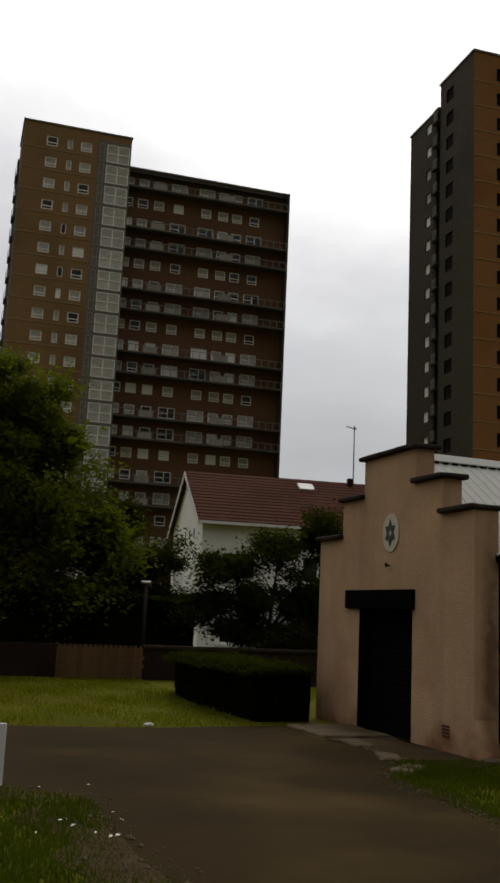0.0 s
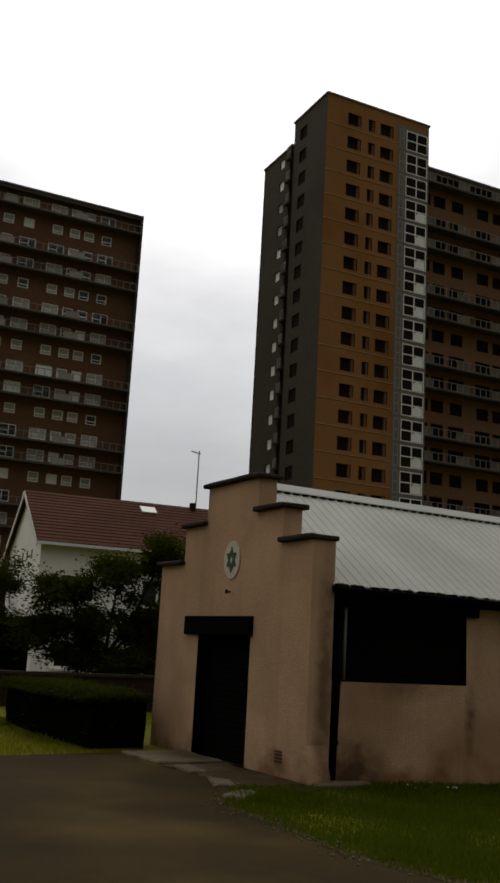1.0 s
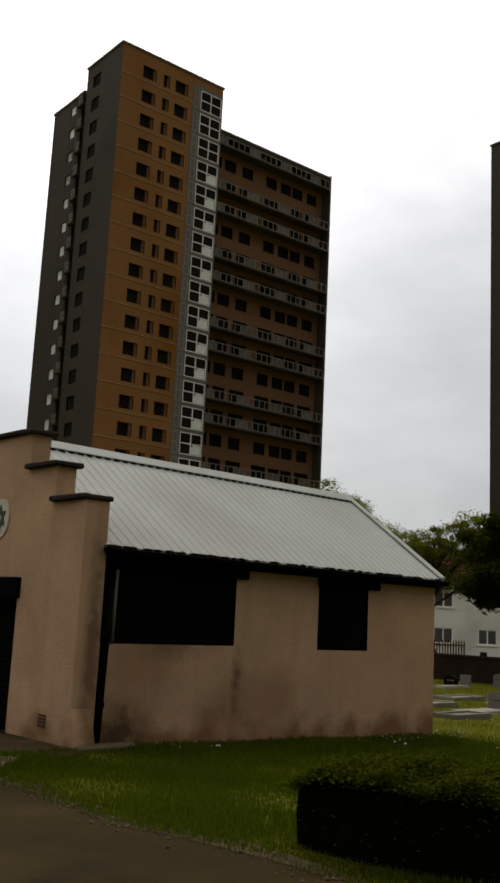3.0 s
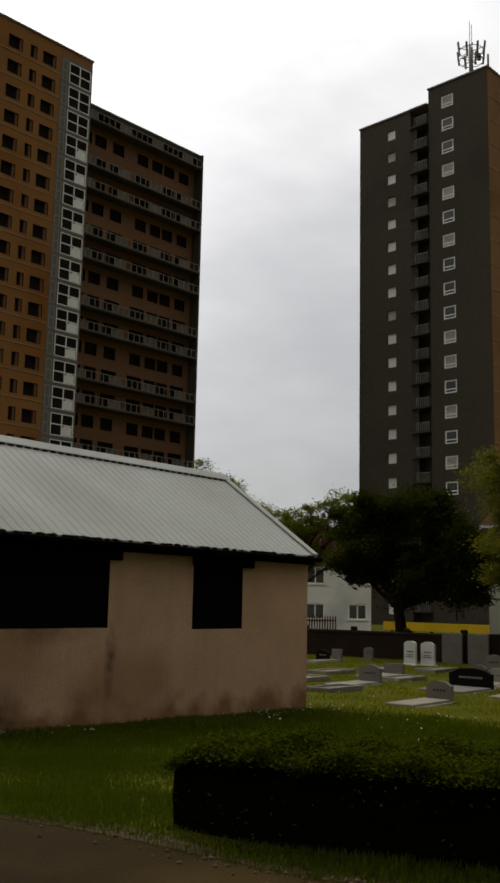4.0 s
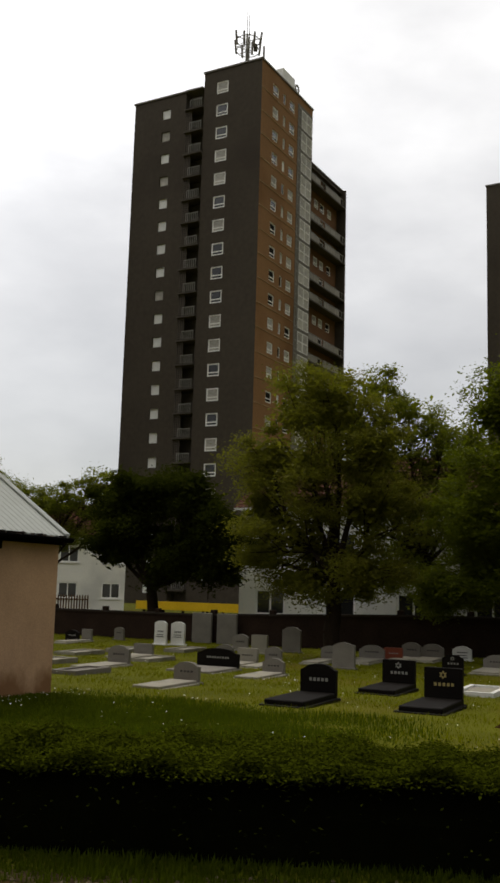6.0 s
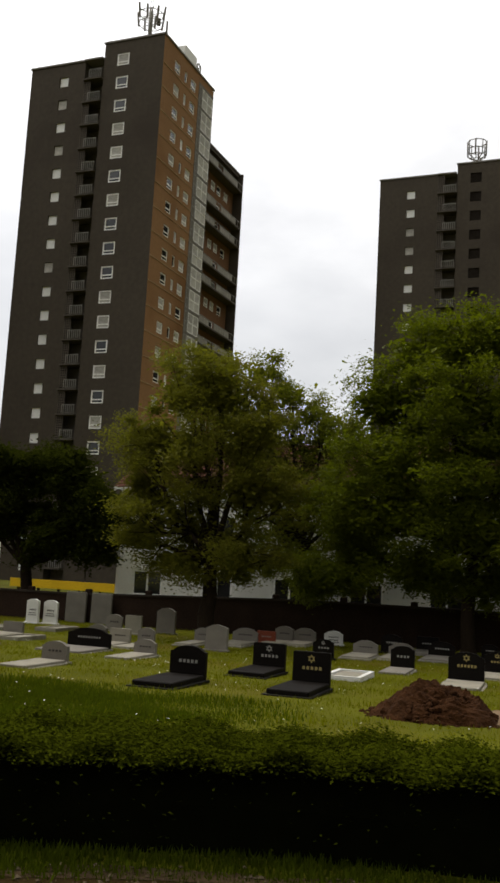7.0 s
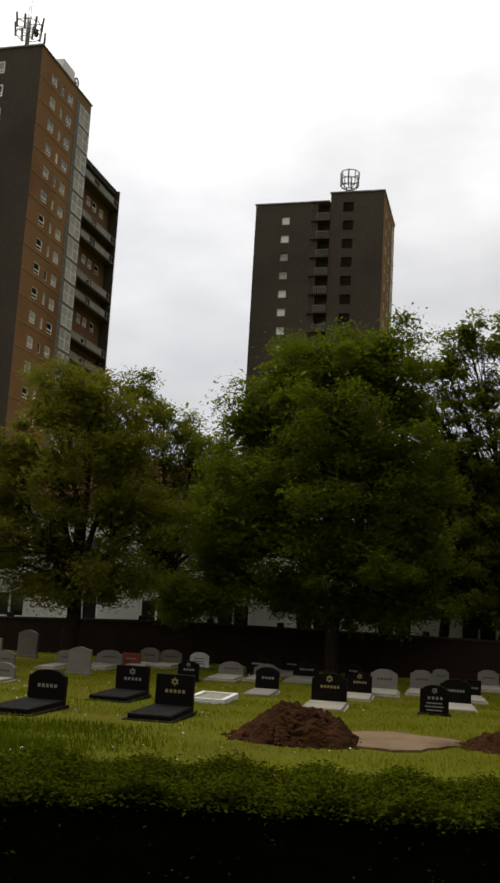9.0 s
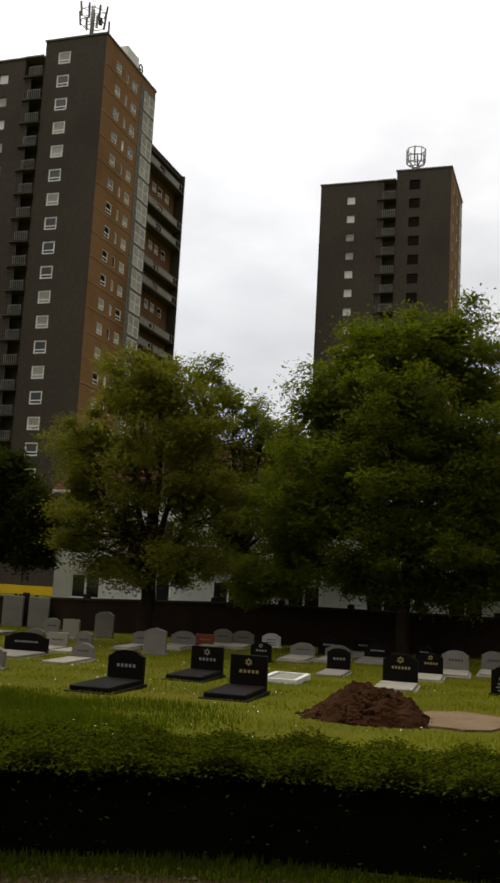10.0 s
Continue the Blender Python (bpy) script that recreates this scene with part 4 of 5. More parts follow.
# ---- walls and fences ----
wall_c = thing("boundary_wall", "dark brick cemetery boundary wall with posts", "wall")
b_ = bmesh.new()
prism(b_, [(-40, -1.0), (31, -1.0), (31, 0.5), (19, 0.53), (9, 0.86), (-40, 0.9)], 36.0, 36.3, 0)
part("wall_body", b_, M["brick"], wall_c)
b_ = bmesh.new()
prism(b_, [(-40, 0.9), (9, 0.86), (19, 0.53), (31, 0.5), (31, 0.58), (19, 0.61), (9, 0.94), (-40, 0.98)], 35.95, 36.35, 0)
part("coping", b_, M["cope"], wall_c)
b_ = bmesh.new()
box(b_, -0.12, -0.12, -0.02, 0.12, 0.12, 0.16, bevel=0.03)
POST = mesh_of(b_, "post", M["brick"])
for i in range(27):
    part("post", POST, None, wall_c, at=pose(36.15, 28.5 - i * 2.6, float(np.interp(28.5 - i * 2.6, (9, 19), (0.94, 0.61)))))

bar = thing("yellow_barrier", "long yellow hoarding along the road behind the graves", "barrier")
b_ = bmesh.new()
box(b_, 58, 26.6, 0.0, 58.15, 35, 0.55)
part("board", b_, M["yellow"], bar)
for i in range(6):
    b_ = bmesh.new()
    box(b_, 58.02, 26.8 + i * 1.5, -0.6, 58.12, 26.95 + i * 1.5, 0.05)
    part("post", b_, M["black"], bar)


def picket_fence(x0, y0, x1, y1, h, label, base=-0.5, gap=0.17, w=0.11, name="picket_fence"):
    t = thing(name, label, "fence")
    L = math.hypot(x1 - x0, y1 - y0)
    turn = math.degrees(math.atan2(y1 - y0, x1 - x0))
    t.matrix_basis = pose(x0, y0, base, 0, 0, turn)
    b_ = bmesh.new()
    prism(b_, [(0, 0), (w, 0), (w, h - 0.08), (w / 2, h), (0, h - 0.08)], 0, 0.025, 1)
    me = mesh_of(b_, "slat", M["wood"])
    for i in range(int(L / gap)):
        part("slat", me, None, t, at=pose(i * gap, -0.03, 0.04 + 0.02 * noise.noise((i * 0.7, 1, 1)), 0, noise.noise((i, 2, 2)), 0))
    b_ = bmesh.new()
    for z in (0.3, h - 0.3):
        box(b_, 0, 0.0, z, L, 0.05, z + 0.08)
    part("rail", b_, M["wood"], t)
    return t


picket_fence(50.0, 33.5, 44.0, 44, 1.45, "dark wooden picket fence beyond the graves", -0.52, 0.16, 0.085)
picket_fence(4.28, 23.9, 6.45, 23.8, 0.8, "brown vertical board fence behind the lawn", 0.0, 0.125, 0.123, "board_fence")
low_wall = thing("garden_wall", "low dark garden wall beneath the trees", "wall")
b_ = bmesh.new()
box(b_, 6.5, 24.0, -0.2, 26, 24.25, 0.78)
part("wall_body", b_, M["brick"], low_wall)
b_ = bmesh.new()
box(b_, 6.45, 23.95, 0.78, 26, 24.3, 0.85)
part("coping", b_, M["cope"], low_wall)
b_ = bmesh.new()
box(b_, -30, 24.4, -0.2, 6.4, 24.65, 0.8)
solid("rear_wall", b_, M["brick"], "dark brick wall in the shade of trees", "wall")


# ---- hedges ----
DIAMOND = np.array([(0, -0.55, 0), (0.3, 0.05, 0.06), (0, 0.6, -0.06), (-0.3, 0.0, 0.06)])
LEAF = np.array([(0, -0.5, 0), (0.33, 0.0, 0.08), (0.14, 0.4, 0.02), (0, 0.6, -0.08), (-0.33, 0.05, 0.08)])


def leaf_cloud(cen, size, turn, shape=LEAF):
    """Vertices and faces of small folded leaves at places, of sizes, with Euler turns."""
    cx, cy, cz = np.cos(turn).T
    sx, sy, sz = np.sin(turn).T
    rot = np.stack([cz * cy, cz * sy * sx - sz * cx, cz * sy * cx + sz * sx, sz * cy, sz * sy * sx + cz * cx, sz * sy * cx - cz * sx, -sy, cy * sx, cy * cx], 1).reshape(-1, 3, 3)
    v = np.einsum("nij,kj->nki", rot, shape) * np.asarray(size)[:, None, None] + cen[:, None]
    n = len(cen)
    return v.reshape(-1, 3).tolist(), (np.arange(n)[:, None] * len(shape) + np.arange(len(shape))).tolist()


def hedge(name, line, thick, h, leaves, label, size=0.05, seed=5, leaf="hedge_leaf"):
    """A clipped hedge along a line (its front foot), thick to the left of the way."""
    rng = np.random.default_rng(seed)
    t = thing(name, label, "hedge")
    pts = [Vector((x, y, 0)) for x, y in line]
    nrm = []
    for i, p in enumerate(pts):
        d = (pts[min(i + 1, len(pts) - 1)] - pts[max(i - 1, 0)]).normalized()
        nrm.append(Vector((-d.y, d.x, 0)))
    # core coloured near black, in place of shade between the leaves
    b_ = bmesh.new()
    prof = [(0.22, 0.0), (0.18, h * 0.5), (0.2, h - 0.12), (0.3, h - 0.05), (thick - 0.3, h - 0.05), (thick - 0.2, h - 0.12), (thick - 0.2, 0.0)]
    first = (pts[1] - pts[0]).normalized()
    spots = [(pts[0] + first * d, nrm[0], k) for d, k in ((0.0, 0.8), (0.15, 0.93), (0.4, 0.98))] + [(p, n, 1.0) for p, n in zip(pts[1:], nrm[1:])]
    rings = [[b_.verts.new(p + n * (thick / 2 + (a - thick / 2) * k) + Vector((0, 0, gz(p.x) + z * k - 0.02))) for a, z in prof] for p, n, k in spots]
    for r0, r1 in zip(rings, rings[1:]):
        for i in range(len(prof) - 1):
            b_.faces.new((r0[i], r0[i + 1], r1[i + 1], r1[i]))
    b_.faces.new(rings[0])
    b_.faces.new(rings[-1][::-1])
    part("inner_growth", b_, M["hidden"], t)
    # leaves over front, top, back and ends
    seg = [(pts[i + 1] - pts[i]).length for i in range(len(pts) - 1)]
    tot = sum(seg)
    around = 2 * h + thick
    cum = np.cumsum([0] + seg)
    P_, N_ = np.array(pts), np.array(nrm)
    ss = rng.random(leaves) * tot
    px, nx = np.stack([np.interp(ss, cum, P_[:, i]) for i in range(3)], 1), np.stack([np.interp(ss, cum, N_[:, i]) for i in range(3)], 1)
    c = rng.random(leaves) * around
    # few front leaves, so the dark core shows as the shaded face
    sparse = (c < h * 0.86) & (rng.random(leaves) < 0.985)
    c = np.where(sparse, h + thick * rng.random(leaves), c)
    ends = rng.random(leaves) < 0.25 * thick * h / (tot * around)
    e1 = rng.random(leaves) < 0.5
    px[ends], nx[ends] = np.where(e1[ends, None], P_[0], P_[-1]), np.where(e1[ends, None], N_[0], N_[-1])
    a = np.where(c < h, 0.02, np.where(c < h + thick, c - h, thick - 0.02))
    z = np.where(c < h, c, np.where(c < h + thick, h, c - h - thick))
    a, z = np.where(ends, 0.17 + rng.random(leaves) * (thick - 0.34), a), np.where(ends, rng.random(leaves) * h, z)
    wave = 0.03 * np.sin(px[:, 0] * 5 + z * 7 + a * 3) * np.sin(px[:, 1] * 4.3 + a * 5) + 0.035 * np.sin(px[:, 1] * 11 + z * 9) - 0.02 + 0.075 * rng.normal(size=leaves) * (c < h) + 0.035 * rng.normal(size=leaves) * (c >= h)
    on_top = z >= h - 0.01
    z, a = np.where(on_top, z + wave, z), np.where(on_top, a, a + wave)
    a = np.where((c < h * 0.9) & ~ends, a + 0.05 + 0.1 * (1 - z / h), a)
    # the ends round off
    round_ = 0.74 + 0.26 * np.sqrt(np.clip(np.where(ends, 0.12 * rng.random(leaves), ss) / 0.55, 0, 1))
    a, z = thick / 2 + (a - thick / 2) * round_, z * round_
    cen = px + nx * a[:, None]
    cen[:, 2] = np.maximum(z, 0.02) + np.array([gz(v) for v in px[:, 0]])
    V_, F_ = leaf_cloud(cen, size * (0.6 + 0.8 * rng.random(leaves)), rng.random((leaves, 3)) * np.array((1.1, 1.1, 6.28)) - np.array((0.55, 0.55, 0)), DIAMOND)
    tagged(part("leaves", raw_mesh("leaves", V_, F_, M[leaf]), None, t), kind="stuff")
    return t


hedge("front_hedge", [(5.86, 5.66), (5.95, 4.95), (6.12, 4.2), (6.5, 3.1), (6.85, 2.2), (7.1, 1.0), (7.25, -0.6), (7.3, -4), (7.3, -9)], 1.2, 0.68, 230000, "thick clipped privet hedge between drive and graves", 0.03)
hedge("lawn_hedge", [(5.9, 20.2), (5.7, 17.5), (5.85, 15.05), (7.05, 15.05)], 1.4, 0.85, 70000, "dark clipped hedge beside the chapel", 0.042, leaf="leaf_c")


hedge("shrubbery", [(8.6, 26.3), (5.0, 25.6), (-4, 25.6), (-16, 25.2)][::-1], 1.3, 2.1, 30000, "dark overgrown shrubbery behind the board fence", 0.09, 6, "leaf_c")


# ---- trees ----
MORE = 3.2


def tree(name, x, y, height, trunk_r, blobs, leaves, leaf, label, size=0.3, seed=1, fork=0.28, lean=(0, 0), flat=0.35, inner=0.12, tuft=0.55, twigs=6):
    """A trunk with limbs to each blob (dx, dy, z, radius, depth), and leaves in clumps on twigs within the blobs."""
    rng = np.random.default_rng(seed)
    base = gz(x)
    t = thing(name, label, "tree", pose(x, y, base - 0.05), "trees")
    b_ = bmesh.new()
    top = Vector((lean[0], lean[1], height * fork))
    tube(b_, (0, 0, 0), (0, 0, 0.3), trunk_r * 1.5, trunk_r * 1.05, 10)
    prev, n = Vector((0, 0, 0.3)), 4
    for i in range(n):
        nxt = Vector((0, 0, 0.3)).lerp(top, (i + 1) / n) + Vector((rng.normal() * 0.05, rng.normal() * 0.05, 0))
        tube(b_, prev, nxt, trunk_r * (1.05 - 0.3 * i / n), trunk_r * (1.05 - 0.3 * (i + 1) / n), 10, caps=False)
        prev = nxt
    clumps = []
    for dx, dy, z, r, rz in blobs:
        c = Vector((dx, dy, z))
        mid_ = prev.lerp(c, 0.5) + Vector((rng.normal() * 0.25, rng.normal() * 0.25, -0.1 * r))
        tube(b_, prev, mid_, trunk_r * 0.5, trunk_r * 0.3, 7, caps=False)
        tube(b_, mid_, c, trunk_r * 0.3, trunk_r * 0.14, 6, caps=False)
        m = max(6, int(twigs * r * r))
        for k in range(m):
            d = Vector(rng.normal(size=3)).normalized()
            f = rng.random() ** 0.33
            e = c + Vector((d.x * r * f, d.y * r * f, d.z * rz * f))
            s_ = mid_.lerp(c, rng.random())
            j = s_.lerp(e, 0.55) + Vector((0, 0, 0.12 * r * rng.normal()))
            tube(b_, s_, j, trunk_r * 0.11, trunk_r * 0.07, 4, caps=False)
            tube(b_, j, e, trunk_r * 0.07, trunk_r * 0.02, 4, caps=False)
            clumps.append((e, tuft * (0.6 + 0.8 * rng.random())))
    part("trunk", b_, M["bark"], t)
    leaves = int(leaves * MORE)
    ce_ = np.array([tuple(e) for e, r in clumps])
    cr_ = np.array([r for e, r in clumps])
    which = rng.integers(0, len(clumps), leaves)
    cen = ce_[which] + rng.normal(size=(leaves, 3)) * (cr_[which] * 0.5)[:, None] * np.array((1, 1, flat / 0.55))
    turn = rng.random((leaves, 3)) * np.array((1.7, 1.7, 6.28)) - np.array((0.85, 0.85, 0))
    big = size * 0.44 * (0.5 + 0.9 * rng.random(leaves))
    # broad leaves deep within the crown, where little light comes
    deep = rng.random(leaves) < inner
    at = rng.integers(0, len(blobs), leaves)
    shape = np.array(blobs)
    cen = np.where(deep[:, None], shape[at, :3] + rng.normal(size=(leaves, 3)) * shape[at][:, [3, 3, 4]] * 0.24, cen)
    V_, F_ = leaf_cloud(cen, np.where(deep, big * 2.2, big), turn, DIAMOND)
    tagged(part("crown", raw_mesh("crown", V_, F_, M[leaf]), None, t), kind="stuff")
    return t


tree("ash_tree", 31.7, 11.4, 9.8, 0.28, [(0, 1.4, 8.5, 1.6, 1.5), (0.2, 2.6, 6.9, 1.4, 1.4), (0, -0.1, 8.6, 1.6, 1.5), (0, -1.3, 7.2, 1.5, 1.3), (0, 0.9, 6.4, 2.2, 1.7), (0.3, 2.7, 5.0, 1.2, 1.3), (-0.2, 1.2, 4.2, 2.2, 1.5), (0, -1.3, 5.0, 1.8, 1.5), (0, 2.6, 3.4, 0.9, 0.7), (0, 1.1, 2.6, 1.5, 0.8), (0, -0.8, 3.0, 1.8, 1.0)], 33000, "leaf_b", "spreading ash tree with fine olive leaves by the wall", 0.21, 11)
tree("sycamore_tree", 33.6, 2.95, 13, 0.24, [(0, -1.3, 11.0, 1.6, 1.6), (0, 0.2, 10.5, 1.8, 1.6), (0, 1.9, 9.9, 1.8, 1.6), (0, 3.2, 8.4, 1.5, 1.5), (0, -2.2, 9.2, 1.4, 1.6), (-0.8, 0.6, 8.4, 2.4, 2.0), (-0.6, -1.6, 7.2, 2.2, 1.8), (0, 2.6, 6.6, 2.2, 1.7), (-0.9, 0.4, 5.8, 2.6, 1.8), (0, -2.4, 5.4, 1.9, 1.7), (-0.6, 2.4, 4.6, 2.2, 1.5), (-0.8, -0.8, 3.9, 2.3, 1.4), (0, 4.2, 4.8, 1.7, 1.4), (0.2, -2.9, 3.6, 1.6, 1.2), (0.2, 3.6, 3.0, 1.7, 1.0), (0.2, -2.4, 2.6, 1.5, 0.8), (0.4, 1.1, 2.7, 1.7, 0.9), (0.6, -0.7, 2.4, 1.4, 0.8), (0.4, 5.0, 2.4, 1.4, 0.8)], 58000, "leaf_a", "large dense sycamore tree with mid-green leaves", 0.25, 12)
tree("birch_tree", 38.5, 10.0, 12, 0.2, [(0, 2.2, 10.6, 1.4, 1.1), (0, 3.4, 9.6, 1.2, 1.1), (0, 0.7, 9.6, 1.4, 1.1), (0, -0.8, 8.5, 1.5, 1.0), (0, 2.4, 8.4, 1.8, 1.3), (0, 0, 7.4, 1.9, 1.3), (0, -2.0, 8.0, 1.4, 1.0), (0, 2.0, 6.2, 2.0, 1.4), (0, -1.4, 5.8, 2.2, 1.4), (0, 0.8, 4.4, 2.2, 1.4), (0, -2.2, 3.8, 2.0, 1.3), (0, 1.8, 2.8, 1.8, 1.0), (0, -1.0, 2.4, 1.8, 1.0)], 25000, "leaf_d", "light airy tree with sky between its leaves", 0.24, 13, inner=0.04, tuft=0.4, twigs=13)
tree("lime_tree", 37.5, -3.6, 14, 0.24, [(0, 4.3, 11.4, 1.0, 1.3), (0, 3.0, 11.6, 1.0, 1.3), (0, 2.2, 12.7, 1.0, 1.2), (0, 0.9, 12.5, 1.2, 1.3), (0, -0.8, 12.8, 1.4, 1.4), (0, 3.6, 9.6, 1.3, 1.2), (0, 1.6, 10.4, 1.6, 1.4), (0, -0.8, 10.6, 1.9, 1.6), (0, 2.6, 8.0, 1.6, 1.3), (0, 0, 8.2, 2.0, 1.6), (0, -3.0, 10.6, 1.9, 1.7), (0, 1.6, 6.2, 2.2, 1.5), (0, -2.0, 6.6, 2.3, 1.7), (0, 3.0, 4.4, 2.0, 1.4), (0, 0, 4.2, 2.2, 1.4), (0, -3.4, 4.4, 2.2, 1.5), (0, 1.0, 2.6, 1.8, 1.0), (0, -2.0, 2.6, 1.9, 1.1), (0, -5.0, 3.0, 2.0, 1.3)], 34000, "leaf_d", "pale green lime tree against the sky", 0.27, 14, inner=0.05, tuft=0.4, twigs=13)
tree("holly_tree", 38.2, 22.2, 7.6, 0.3, [(0, 0.4, 6.4, 1.9, 1.2), (0.4, 2.2, 6.2, 1.4, 1.2), (0, -1.8, 6.2, 1.9, 1.3), (0, 1.0, 4.4, 2.0, 1.4), (0, -2.0, 3.8, 2.0, 1.4), (0, -2.9, 5.0, 1.2, 1.2), (0, -3.7, 4.4, 1.2, 1.2), (0, -3.4, 3.2, 1.1, 0.8), (0, -0.8, 3.2, 1.7, 0.9), (0, 2.2, 3.8, 1.3, 1.0), (0, -2.6, 3.1, 1.2, 0.8)], 26000, "leaf_c", "dark dense tree over the cemetery wall", 0.32, 15)
tree("hawthorn_tree", 44, 33.0, 9, 0.2, [(0, 0, 6.4, 1.8, 1.0), (0, 3, 7.5, 1.7, 1.0), (0, 5.2, 8.8, 1.6, 1.1), (0, 7.0, 9.8, 1.3, 1.0), (0, -2.4, 6.6, 1.7, 1.1), (0, -4.0, 7.2, 1.5, 1.1), (0, -4.6, 5.4, 1.5, 1.1), (0, -1.6, 4.9, 1.5, 0.9), (0, 1.8, 5.2, 1.6, 0.9)], 15000, "leaf_d", "thin leafy tree beyond the chapel", 0.26, 16, inner=0.05, tuft=0.4, twigs=13)
tree("elder_tree", 10.9, 26.6, 4.7, 0.14, [(0.3, 0, 3.9, 1.1, 0.7), (-1.3, 0, 3.2, 1.0, 0.7), (1.5, 0, 4.2, 1.0, 0.7), (2.4, 0.2, 4.0, 0.9, 0.7), (-0.6, 0, 2.2, 1.2, 0.8), (1.0, 0, 2.3, 1.3, 0.8), (2.5, 0, 2.2, 1.2, 0.8), (-2.2, 0, 1.9, 0.9, 0.7), (-0.6, 0, 1.3, 1.2, 0.5), (1.1, 0, 1.3, 1.2, 0.5), (2.8, 0, 1.3, 1.1, 0.5)], 19000, "leaf_c", "dark bushy tree beside the white house", 0.22, 17)
tree("maple_tree", 2.6, 27.0, 10.2, 0.3, [(-1.4, 0, 8.2, 1.7, 1.3), (0.4, 0, 7.1, 1.9, 1.3), (-2.4, 0, 7.4, 2.0, 1.5), (1.7, 0, 6.2, 1.6, 1.2), (-0.6, 0, 5.6, 2.2, 1.6), (-3.2, 0, 5.2, 2.0, 1.5), (1.4, 0, 4.2, 2.0, 1.4), (-1.4, 0, 3.4, 2.2, 1.5), (3.0, 0, 3.8, 1.6, 1.2), (-3.4, 0, 2.4, 1.8, 1.1), (0.4, 0, 2.0, 1.8, 1.0), (2.6, 0, 2.0, 1.5, 0.9)], 34000, "leaf_a", "leafy maple tree with deep shade beneath", 0.3, 18)
tree("elm_tree", 6.6, 28.5, 5.6, 0.14, [(0, 0, 4.4, 1.2, 0.9), (-1.2, 0, 3.6, 1.2, 0.9), (1.2, 0, 3.2, 1.1, 0.8), (0.2, 0, 2.2, 1.4, 0.9), (-1.6, 0, 2.0, 1.2, 0.8), (1.7, 0, 1.8, 1.0, 0.7)], 11000, "leaf_c", "young dark elm between fence and house", 0.24, 19)
tree("beech_tree", 39.0, -0.8, 9.5, 0.22, [(0, 0, 8.0, 1.9, 1.4), (0, -2.2, 7.4, 1.9, 1.4), (0, 2.0, 6.6, 1.9, 1.4), (0, -0.6, 5.4, 2.2, 1.5), (0, -3.4, 5.4, 2.0, 1.4), (0, 2.4, 4.2, 2.0, 1.3), (0, -1.6, 3.2, 2.0, 1.2), (0, -4.6, 3.4, 2.0, 1.3)], 17000, "leaf_c", "dark dense tree behind the boundary wall", 0.3, 20)


# ---- graves ----
STAR = []
for k_ in (0, math.pi):
    b_ = bmesh.new()
    o_ = [(0.5 * math.sin(k_ + i * 2 * math.pi / 3), 0.5 * math.cos(k_ + i * 2 * math.pi / 3)) for i in range(3)]
    for i in range(3):
        j = (i + 1) % 3
        prism(b_, [o_[i], o_[j], (o_[j][0] * 0.66, o_[j][1] * 0.66), (o_[i][0] * 0.66, o_[i][1] * 0.66)], -0.008, 0.0, 0)
    bmesh.ops.remove_doubles(b_, verts=b_.verts[:], dist=0.001)
    STAR.append({c: mesh_of(b_.copy(), "star", M[c]) for c in ("gold", "silver")})
    b_.free()


